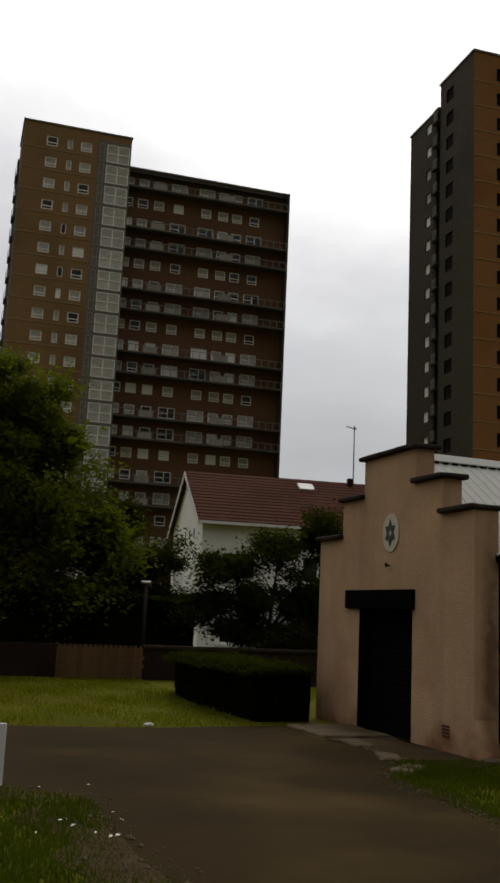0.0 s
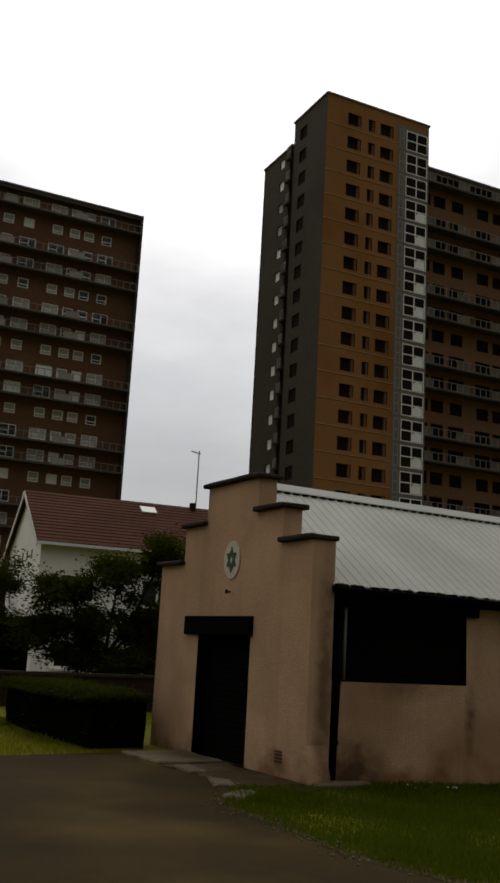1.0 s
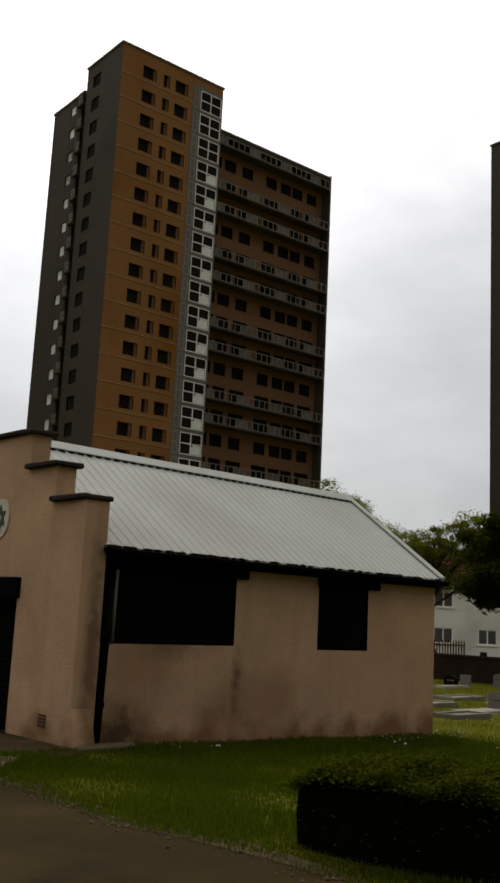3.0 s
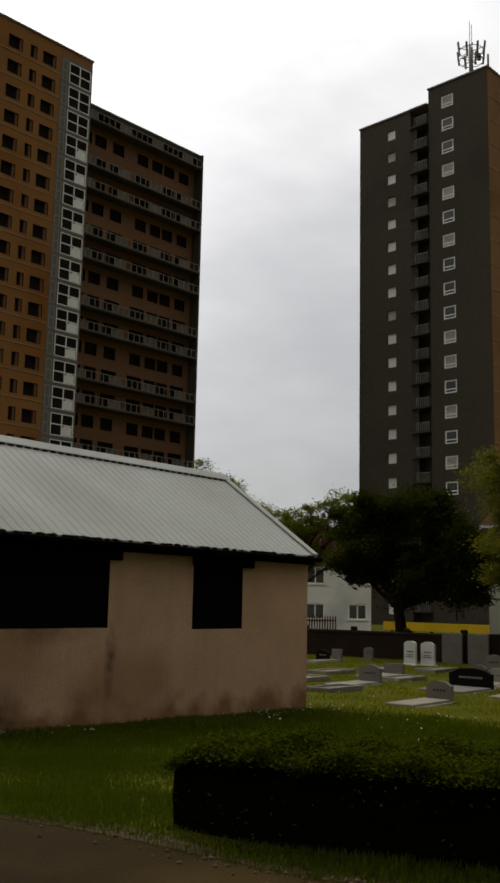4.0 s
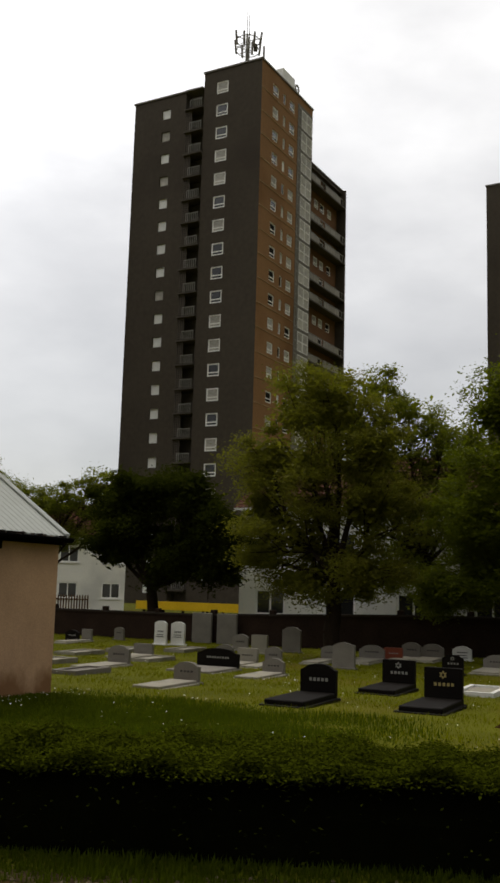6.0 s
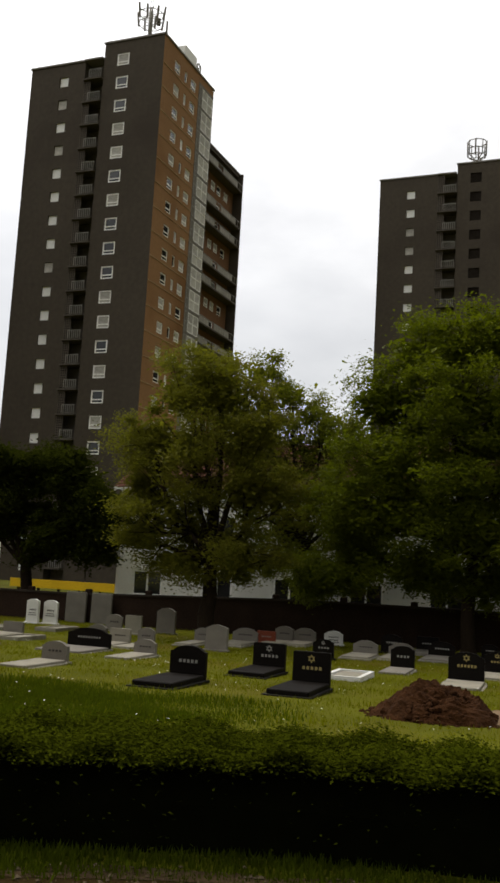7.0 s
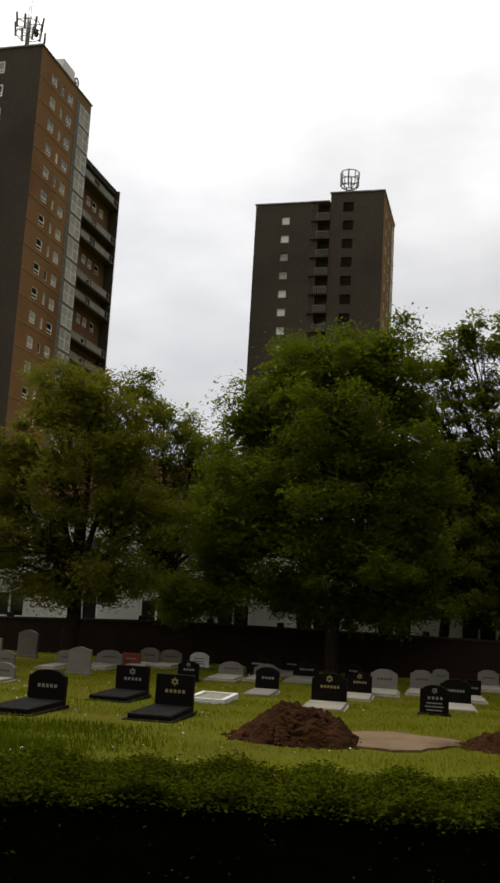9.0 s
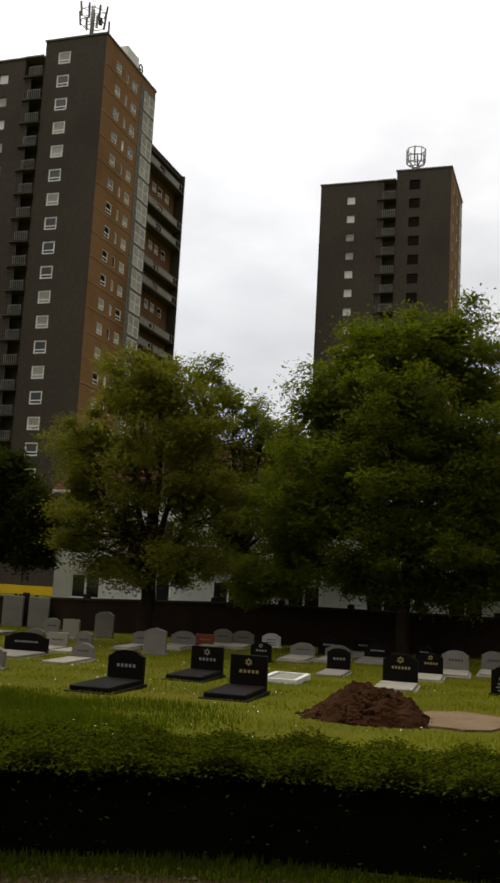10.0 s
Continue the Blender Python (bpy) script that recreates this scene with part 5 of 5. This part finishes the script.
def gravestone(x, y, w, h, stone, top, slab, label, bars=1, star=None, ink="silver", turn=0.0):
    """A headstone facing -x, w wide and h high, on a plinth, with a ledger slab before it."""
    t = thing("gravestone", label, "gravestone", pose(x, y, gz(x), 0, 0, turn), "gravestones")
    th = 0.12
    b_ = bmesh.new()
    if top == "arch":
        rise = min(0.16 * w, 0.14)
        line = [(-w / 2, 0.05), (w / 2, 0.05), (w / 2, h - rise), (w * 0.42, h - rise * 0.85)] + [(w * 0.36 * math.cos(a), h - rise * 0.7 + rise * 0.7 * math.sin(a)) for a in np.linspace(0.25, math.pi - 0.25, 9)] + [(-w * 0.42, h - rise * 0.85), (-w / 2, h - rise)]
    elif top == "point":
        line = [(-w / 2, 0.05), (w / 2, 0.05), (w * 0.47, h * 0.86), (w * 0.2, h * 0.97), (0, h), (-w * 0.22, h * 0.95), (-w * 0.5, h * 0.88)]
    else:
        line = [(-w / 2, 0.05), (w / 2, 0.05), (w / 2, h - 0.012), (w * 0.46, h), (-w * 0.46, h), (-w / 2, h - 0.012)]
    prism(b_, line, -th / 2, th / 2, 0)
    bmesh.ops.bevel(b_, geom=[e for e in b_.edges if e.calc_face_angle(0) > 0.9 and abs(e.verts[0].co.x - e.verts[1].co.x) < 0.001], offset=0.009, segments=1, affect="EDGES")
    part("headstone", b_, M[stone], t)
    b_ = bmesh.new()
    box(b_, -th / 2 - 0.07, -w / 2 - 0.05, -0.05, th / 2 + 0.06, w / 2 + 0.05, 0.052, bevel=0.012)
    part("plinth", b_, M[stone if slab in ("", "none") else slab], t)
    if slab not in ("", "none"):
        b_ = bmesh.new()
        hh = 0.16 if stone == "granite" and slab == "granite" else 0.1
        box(b_, -1.75, -w / 2 - 0.02, -0.05, -th / 2 - 0.075, w / 2 + 0.02, hh, bevel=0.015)
        part("ledger_slab", b_, M[slab], t)
        b_ = bmesh.new()
        box(b_, -1.84, -w / 2 - 0.09, -0.06, -th / 2 - 0.08, w / 2 + 0.09, hh * 0.45, bevel=0.012)
        part("kerb", b_, M[slab], t)
    face = -th / 2 - 0.001
    if bars:
        n_l, hl = max(4, int(w / 0.13)), min(0.06, h * 0.09)
        for i in range(n_l):
            b_ = bmesh.new()
            y_l = w * 0.56 * (i / n_l - 0.5)
            box(b_, face - 0.006, y_l, h * 0.53, face, y_l + w * 0.56 / n_l * 0.62, h * 0.53 + hl)
            part("letter_bar", b_, M[ink], t)
    for i in range(1, bars):
        b_ = bmesh.new()
        box(b_, face - 0.006, -w * (0.32 - 0.05 * (i % 2)), h * 0.5 - 0.075 * i, face, w * (0.32 - 0.05 * (i % 2)), h * 0.5 - 0.075 * i + 0.025)
        part("letter_bar", b_, M[ink], t)
    if star:
        for k in (0, 1):
            part("star", STAR[k][star], None, t, at=pose(face - 0.001 * k, 0, h * 0.82) @ Matrix.Diagonal((1, w * 0.22, w * 0.22, 1)))
    return t


BLACK, GREY, PALE = "polished black granite headstone", "grey granite headstone", "pale weathered headstone"
gravestone(24.55, 12.13, 1.24, 0.57, "granite", "arch", "stone", BLACK + ", double width, with grey slab")
gravestone(18.35, 6.91, 0.72, 0.68, "granite", "arch", "granite", BLACK + " and black slab with arched top")
gravestone(22.15, 6.40, 0.75, 0.66, "granite", "flat", "granite", BLACK + " and slab with six-pointed star", 1, "silver")
gravestone(19.07, 4.66, 0.73, 0.71, "granite", "flat", "granite", BLACK + " and thick slab with gilt star", 1, "gold", "gold")
gravestone(28.37, 6.59, 0.61, 0.57, "granite", "arch", "", BLACK + " with small white star", 1, "silver")
gravestone(26.71, 4.06, 0.62, 0.64, "granite", "arch", "stone", BLACK + " with grey slab in grass")
gravestone(23.96, 2.18, 0.82, 0.72, "granite", "arch", "pale", BLACK + " with pale slab and gilt star", 1, "gold", "gold")
gravestone(27.75, 1.70, 0.67, 0.63, "granite", "arch", "pale", BLACK + " with pale slab and gilt star", 1, "gold", "gold")
gravestone(32.21, 3.65, 0.83, 0.52, "granite", "arch", "stone", BLACK + " with grey slab in grass")
gravestone(34.29, 4.35, 0.74, 0.52, "granite", "flat", "stone", BLACK + " with flat top by the wall")
gravestone(23.23, -0.21, 0.63, 0.65, "granite", "arch", "none", BLACK + " with lines of pale lettering", 6, "silver")
gravestone(26.59, -0.79, 0.78, 0.67, "granite", "arch", "pale", BLACK + " with pale slab in grass", 1)
gravestone(29.57, -1.41, 0.40, 0.50, "granite", "flat", "pale", "narrow black granite headstone with pale slab")
for x, y, w, h in ((32.5, 5.29, 0.67, 0.62), (32.19, 22.19, 0.59, 0.45), (33.49, 2.26, 0.51, 0.47)):
    gravestone(x, y, w, h, "granite", "arch", "", "small black granite headstone near the wall")
for x, y, w, h in ((31.31, 4.79, 0.78, 0.44), (30.82, 5.82, 0.77, 0.47), (31.84, 10.06, 0.86, 0.51), (33.53, 9.18, 0.64, 0.57), (33.94, 8.55, 0.77, 0.53), (30.55, 11.11, 0.5, 0.49), (27.73, 11.85, 0.52, 0.55), (23.87, 10.2, 0.59, 0.43),
                   (23.45, 14.59, 0.66, 0.54), (19.6, 10.44, 0.6, 0.47), (30.57, 0.05, 0.65, 0.62), (33.74, -2.09, 0.66, 0.57), (29.65, 1.11, 0.76, 0.63)):
    gravestone(x, y, w, h, "stone", "arch", "pale", GREY + " with arched top and pale slab", 1, None, "ink", 2 * noise.noise((x, y, 0)))
for x, y, w, h in ((33.28, 13.51, 0.7, 0.91), (32.44, 15.14, 0.61, 0.61), (29.07, 14.11, 0.62, 0.45), (34.52, 21.54, 0.42, 0.52), (33.74, -0.58, 0.52, 0.5)):
    gravestone(x, y, w, h, "stone", "arch", "", GREY + " with arched top standing alone", 1 if h < 0.9 else 0, None, "ink")
for x, y, w, h in ((32.71, 21.87, 0.43, 0.48), (27.85, 16.43, 0.69, 0.41)):
    gravestone(x, y, w, h, "stone", "flat", "pale", GREY + " with flat top and pale slab", 0)
gravestone(28.1, 9.76, 0.69, 0.78, "stone", "point", "", "rough-hewn grey boulder headstone", 0)
for x, y, w, h in ((34.21, 7.59, 0.65, 0.49), (33.28, 18.91, 0.5, 0.91), (33.61, 18.34, 0.57, 0.89)):
    gravestone(x, y, w, h, "marble", "arch", "", "white marble headstone with dark lettering", 3, None, "ink")
gravestone(32.49, 9.52, 0.63, 0.42, "redstone", "flat", "", "low red granite headstone")
gravestone(31.82, 14.12, 0.6, 0.65, "pale", "flat", "", PALE + " streaked with stains", 0)
gravestone(27.58, 12.63, 0.65, 0.48, "pale", "flat", "pale", PALE + " with pale slab", 1, None, "ink")
for x, y in ((35.72, 18.4), (35.72, 17.28)):
    b_ = bmesh.new()
    box(b_, -0.06, -0.44, -0.1, 0.06, 0.44, 1.19, bevel=0.02)
    solid("memorial_panel", b_, M["stone"], "large plain grey memorial panel against the wall", "memorial", "memorial panels", m=pose(x, y, gz(x)))
# flat slabs in the grass
for x, y, w, l, mt, lab in ((22.6, 4.65, 0.85, 1.7, "marble", "white marble kerb round a flat grave"), (27.0, 18.3, 0.8, 1.7, "pale", "flat pale grave slab in grass"), (22.5, 16.3, 0.8, 1.8, "pale", "flat pale grave slab in grass"),
                            (26.2, 15.2, 0.8, 1.6, "pale", "flat pale grave slab in grass"), (20.2, 13.6, 0.7, 1.5, "stone", "low grey grave slab in grass"), (29.5, 18.0, 0.8, 1.7, "pale", "flat pale grave slab in grass"), (31.0, 16.6, 0.8, 1.7, "pale", "flat pale grave slab in grass")):
    t = thing("flat_grave", lab, "grave slab", pose(x, y, gz(x)), "flat graves")
    b_ = bmesh.new()
    for r in ((-l / 2, -w / 2, l / 2, -w / 2 + 0.1), (-l / 2, w / 2 - 0.1, l / 2, w / 2), (-l / 2, -w / 2 + 0.1, -l / 2 + 0.1, w / 2 - 0.1), (l / 2 - 0.1, -w / 2 + 0.1, l / 2, w / 2 - 0.1)):
        box(b_, r[0], r[1], -0.05, r[2], r[3], 0.12)
    bmesh.ops.remove_doubles(b_, verts=b_.verts[:], dist=0.001)
    part("kerb", b_, M[mt], t)
    b_ = bmesh.new()
    box(b_, -l / 2 + 0.11, -w / 2 + 0.11, -0.04, l / 2 - 0.11, w / 2 - 0.11, 0.08)
    part("slab", b_, M["pale"] if mt != "stone" else M["stone"], t)


def heap(name, x, y, rx, ry, h, label, seed):
    """A heap of dug earth: a lumpy dome with loose clods."""
    rng = random.Random(seed)
    b_ = bmesh.new()
    n, m = 30, 56
    rows_ = []
    for i in range(n + 1):
        f = i / n
        ring = []
        for j in range(m):
            a = 2 * math.pi * j / m
            edge = 1 + 0.22 * noise.noise((math.cos(a) * 1.3 + seed, math.sin(a) * 1.3, 0))
            z = h * (1 - f ** 2.3) * (1 + 0.3 * noise.noise((f * math.cos(a) * 2, f * math.sin(a) * 2, seed)))
            p = Vector((rx * f * edge * math.cos(a), ry * f * edge * math.sin(a), z))
            lump = 0.09 * noise.noise(p * 4.5) + 0.06 * noise.noise(p * 11) + 0.03 * noise.noise(p * 26)
            p += Vector((math.cos(a) * 0.5, math.sin(a) * 0.5, 1)) * lump * (0.4 + 0.6 * min(1, 2 - 2 * f))
            ring.append(b_.verts.new(p if i else (0, 0, h + 0.02 * j / m)))
        rows_.append(ring)
    for r0, r1 in zip(rows_, rows_[1:]):
        for j in range(m):
            b_.faces.new((r0[j], r0[(j + 1) % m], r1[(j + 1) % m], r1[j]))
    bmesh.ops.remove_doubles(b_, verts=rows_[0], dist=0.05)
    t = thing(name, label, "earth", pose(x, y, gz(x) - 0.03))
    part("earth", b_, M["soil"], t)
    b_ = bmesh.new()
    for k in range(420):
        a, f = rng.random() * 6.283, rng.random() ** 0.6 * 1.12
        r = 0.018 + 0.05 * rng.random() ** 2
        v = bmesh.ops.create_icosphere(b_, subdivisions=1, radius=r)["verts"]
        q = Vector((rx * f * math.cos(a), ry * f * math.sin(a), max(0.02, h * (1 - min(f, 1) ** 1.6) * 0.98 + 0.01)))
        for w in v:
            w.co = w.co * (0.7 + 0.6 * rng.random()) + q
    tagged(part("loose_soil", b_, M["soil"], t), kind="stuff")
    return t


heap("earth_mound", 16.35, 2.0, 1.05, 1.03, 0.5, "heap of freshly dug brown earth on the grass", 3)
heap("earth_mound", 17.3, -1.5, 0.7, 1.0, 0.32, "low heap of dug brown earth", 8)
b_ = bmesh.new()
line = rough_line([(15.75, 0.55), (16.0, 1.2), (17.0, 1.3), (18.2, 1.15), (18.5, 0.6), (18.0, -0.5), (17.2, -0.55), (16.1, 0.1), (15.75, 0.55)], 0.12, 0.12)[:-1]
prism(b_, line, 0, 0.035, 2)
for v in b_.verts:
    v.co.z += gz(v.co.x)
bmesh.ops.triangulate(b_, faces=b_.faces[:])
solid("sandy_patch", b_, M["sand"], "trodden sandy patch beside the earth heap", kind="structure")

# ---- small things ----
sign = thing("notice_board", "white notice board on short posts at the verge", "sign", pose(1.30, 9.55, 0, 0, 0, -12))
b_ = bmesh.new()
box(b_, -0.85, -0.015, 0.06, 0.0, 0.015, 0.62, bevel=0.006)
part("board", b_, M["white"], sign)
for i, w_ in enumerate((0.7, 0.5, 0.62, 0.66, 0.4)):
    b_ = bmesh.new()
    box(b_, -0.08 - w_, -0.018, 0.52 - i * 0.085, -0.06, -0.0155, 0.555 - i * 0.085)
    part("letter_bar", b_, M["ink"], sign)
for x in (-0.7, -0.15):
    b_ = bmesh.new()
    box(b_, x, 0.016, -0.1, x + 0.05, 0.06, 0.58)
    part("post", b_, M["wood"], sign)
b_ = bmesh.new()
bmesh.ops.create_icosphere(b_, subdivisions=3, radius=0.07)
for v in b_.verts:
    v.co = Vector((v.co.x * 1.1, v.co.y * 0.7, v.co.z * 0.45 + 0.03)) + v.co * 0.35 * noise.noise(v.co * 30)
solid("litter", b_, M["white"], "crumpled white litter at the grass edge", "litter", m=pose(4.06, 14.5, 0.0))


def lamp_post(x, y, h):
    t = thing("street_lamp", "slim grey street lamp behind the boundary", "street lamp", pose(x, y, -0.52), "street lamps")
    b_ = bmesh.new()
    tube(b_, (0, 0, 0), (0, 0, 1.2), 0.09)
    tube(b_, (0, 0, 1.2), (0, 0, h), 0.06, 0.045)
    part("pole", b_, M["cope"], t)
    b_ = bmesh.new()
    box(b_, -0.12, -0.09, h, 0.12, 0.09, h + 0.07, bevel=0.025)
    part("lantern", b_, M["white"], t)


lamp_post(6.70, 25.0, 2.93)
lamp_post(62.9, 32.0, 4.3)
# broken stones along the drive's edge
for i, (x, y, a, l) in enumerate(((6.3, 11.2, 70, 0.5), (6.05, 10.3, 40, 0.55), (6.5, 12.5, 85, 0.7), (7.9, 10.85, 5, 0.9))):
    b_ = bmesh.new()
    box(b_, -l / 2, -0.14, -0.04, l / 2, 0.14, 0.05, bevel=0.02)
    bmesh.ops.subdivide_edges(b_, edges=[e for e in b_.edges if e.calc_length() > 0.2], cuts=3)
    for v in b_.verts:
        v.co += Vector((0.03, 0.03, 0.015)) * noise.noise(v.co * 9 + Vector((i * 7, 0, 0)))
    solid("kerb_stone", b_, M["concrete"], "broken mossy kerb stone beside the drive", "kerb stone", "kerb stones", m=pose(x, y, 0, 0, 0, a))

# ---- grass blades and daisies ----
SHAPE_ROAD = [(x, y) for x, y in rim]


def inside(px, py, poly):
    """Which points lie in the polygon."""
    hit = np.zeros(len(px), bool)
    for (x0, y0), (x1, y1) in zip(poly, poly[1:] + poly[:1]):
        if y0 != y1:
            hit ^= ((y0 > py) != (y1 > py)) & (px < (x1 - x0) * (py - y0) / (y1 - y0) + x0)
    return hit


def blades(name, x0, x1, y0, y1, count, length, label, seed, material="blade", fade=None):
    rng = np.random.default_rng(seed)
    px, py = x0 + (x1 - x0) * rng.random(count), y0 + (y1 - y0) * rng.random(count)
    edge = rng.normal(size=(2, count)) * 0.05
    keep = ~inside(px + edge[0], py + edge[1], SHAPE_ROAD) & ~((px > 6.3) & (px < 15.9) & (py > 10.95) & (py < 16.1)) & ~(((px - 16.35) / 1.2) ** 2 + ((py - 2) / 1.2) ** 2 < 1) & ~inside(px, py, SAND)
    if fade:
        keep &= rng.random(count) < np.clip((py - fade[0]) / (fade[1] - fade[0]), 0, 1) * np.clip((16.5 - px) / 2.5, 0, 1)
    px, py = px[keep], py[keep]
    n = len(px)
    clump = 0.6 + 0.8 * (np.sin(px * 2.3) * np.sin(py * 1.9 + 1) * 0.5 + 0.5)
    ln, a = length * (0.4 + rng.random(n)) * clump, rng.random(n) * 6.283
    base = np.stack([px, py, np.array([gz(v) for v in px])], 1)
    side = np.stack([np.cos(a), np.sin(a), 0 * a], 1) * (ln * 0.13)[:, None]
    bend = np.stack([-np.sin(a), np.cos(a), 0 * a], 1) * (ln * rng.normal(size=n) * 0.45)[:, None]
    tip = base + bend + np.stack([0 * a, 0 * a, ln], 1)
    v = np.stack([base - side, base + side, tip], 1).reshape(-1, 3).tolist()
    f = (np.arange(n)[:, None] * 3 + np.arange(3)).tolist()
    return solid(name, raw_mesh(name, v, f, M[material]), None, label, "grass", kind="stuff")


for name_, edge_, out_ in (("verge_dirt", EDGE_RIGHT[3:15], 1), ("moss_edge", EDGE_LEFT[2:9], 2.2)):
    near = rough_line(edge_, 0.2, 0.05)
    far_ = []
    for i, (x, y) in enumerate(near):
        (ax, ay), (bx, by) = near[max(i - 1, 0)], near[min(i + 1, len(near) - 1)]
        d = max(math.hypot(bx - ax, by - ay), 1e-6)
        w = out_ * (0.24 + 0.22 * noise.noise((x * 1.4, y * 1.4, 5)))
        far_.append((x - (by - ay) / d * w, y + (bx - ax) / d * w))
    b_ = bmesh.new()
    vs = [[b_.verts.new((x, y, 0.016 if k == 0 else 0.008)) for x, y in ln] for k, ln in enumerate((near, far_))]
    for i in range(len(near) - 1):
        b_.faces.new((vs[0][i], vs[0][i + 1], vs[1][i + 1], vs[1][i]))
    solid(name_, b_, M["dirt"], "strip of bare dirt and moss along the drive", kind="structure")
SAND = [(x, y) for x, y in line]
# dark blades put shade into the verge and lawn, fading away from the chapel
blades("grass_verge", 5.2, 8.2, -2, 11.2, 110000, 0.05, "rough grass along hedge and drive", 1, "blade_dark")
blades("grass_lawn", 8.2, 16.5, 3.5, 11.2, 130000, 0.07, "uncut grass before the chapel, darkened for shade", 2, "blade_dark", (3.5, 7.5))
blades("cemetery_grass", 8.4, 36, -4, 26, 190000, 0.05, "mown grass between the graves", 3)
blades("far_lawn", -6, 6.3, 14.3, 24, 50000, 0.05, "lawn beyond the drive", 4)
blades("near_grass", -1.5, 2.6, 3.0, 10.2, 80000, 0.045, "mossy grass patch beside the drive", 5, "blade_dark")
rng_ = np.random.default_rng(21)
n_ = 1500
along = np.array(rough_line(EDGE_RIGHT[2:14], 0.1, 0.1) + rough_line(EDGE_LEFT[2:8], 0.1, 0.1))
spot = along[rng_.integers(0, len(along), n_)] + rng_.normal(size=(n_, 2)) * 0.13
size_ = 0.006 + 0.02 * rng_.random(n_) ** 3
OCTA = np.array([(1, 0, 0), (-0.9, 0.1, 0), (0, 1, 0.1), (0.1, -1, 0), (0, 0, 0.7), (0, 0, -0.7)])
cen_ = np.c_[spot, 0.014 + size_ * 0.3]
V_ = (OCTA[None] * size_[:, None, None] * (0.7 + 0.6 * rng_.random((n_, 6, 1))) + cen_[:, None]).reshape(-1, 3).tolist()
TRI = np.array([(0, 2, 4), (2, 1, 4), (1, 3, 4), (3, 0, 4), (2, 0, 5), (1, 2, 5), (3, 1, 5), (0, 3, 5)])
F_ = (np.arange(n_)[:, None, None] * 6 + TRI).reshape(-1, 3).tolist()
solid("edge_gravel", raw_mesh("edge_gravel", V_, F_, M["concrete"]), None, "loose gravel along the drive's edges", "gravel", kind="stuff")
rng_ = np.random.default_rng(9)
n_ = 900
dx, dy = np.r_[10 + 24 * rng_.random(n_), 8.5 + 8 * rng_.random(120), 0.2 + 1.9 * rng_.random(60)], np.r_[1 + 17 * rng_.random(n_), 10.2 + 0.7 * rng_.random(120), 5 + 4.5 * rng_.random(60)]
ok = (np.sin(dx * 0.9 + 1) * np.sin(dy * 0.8) > -0.2)
cen_ = np.stack([dx[ok], dy[ok], np.array([gz(v) for v in dx[ok]]) + 0.07], 1)
V_, F_ = leaf_cloud(cen_, 0.02 + 0.025 * rng_.random(len(cen_)), rng_.random((len(cen_), 3)) * np.array((0.6, 0.6, 6)))
solid("daisies", raw_mesh("daisies", V_, F_, M["daisy"]), None, "scattered white daisies in the grass", "flowers", kind="stuff")
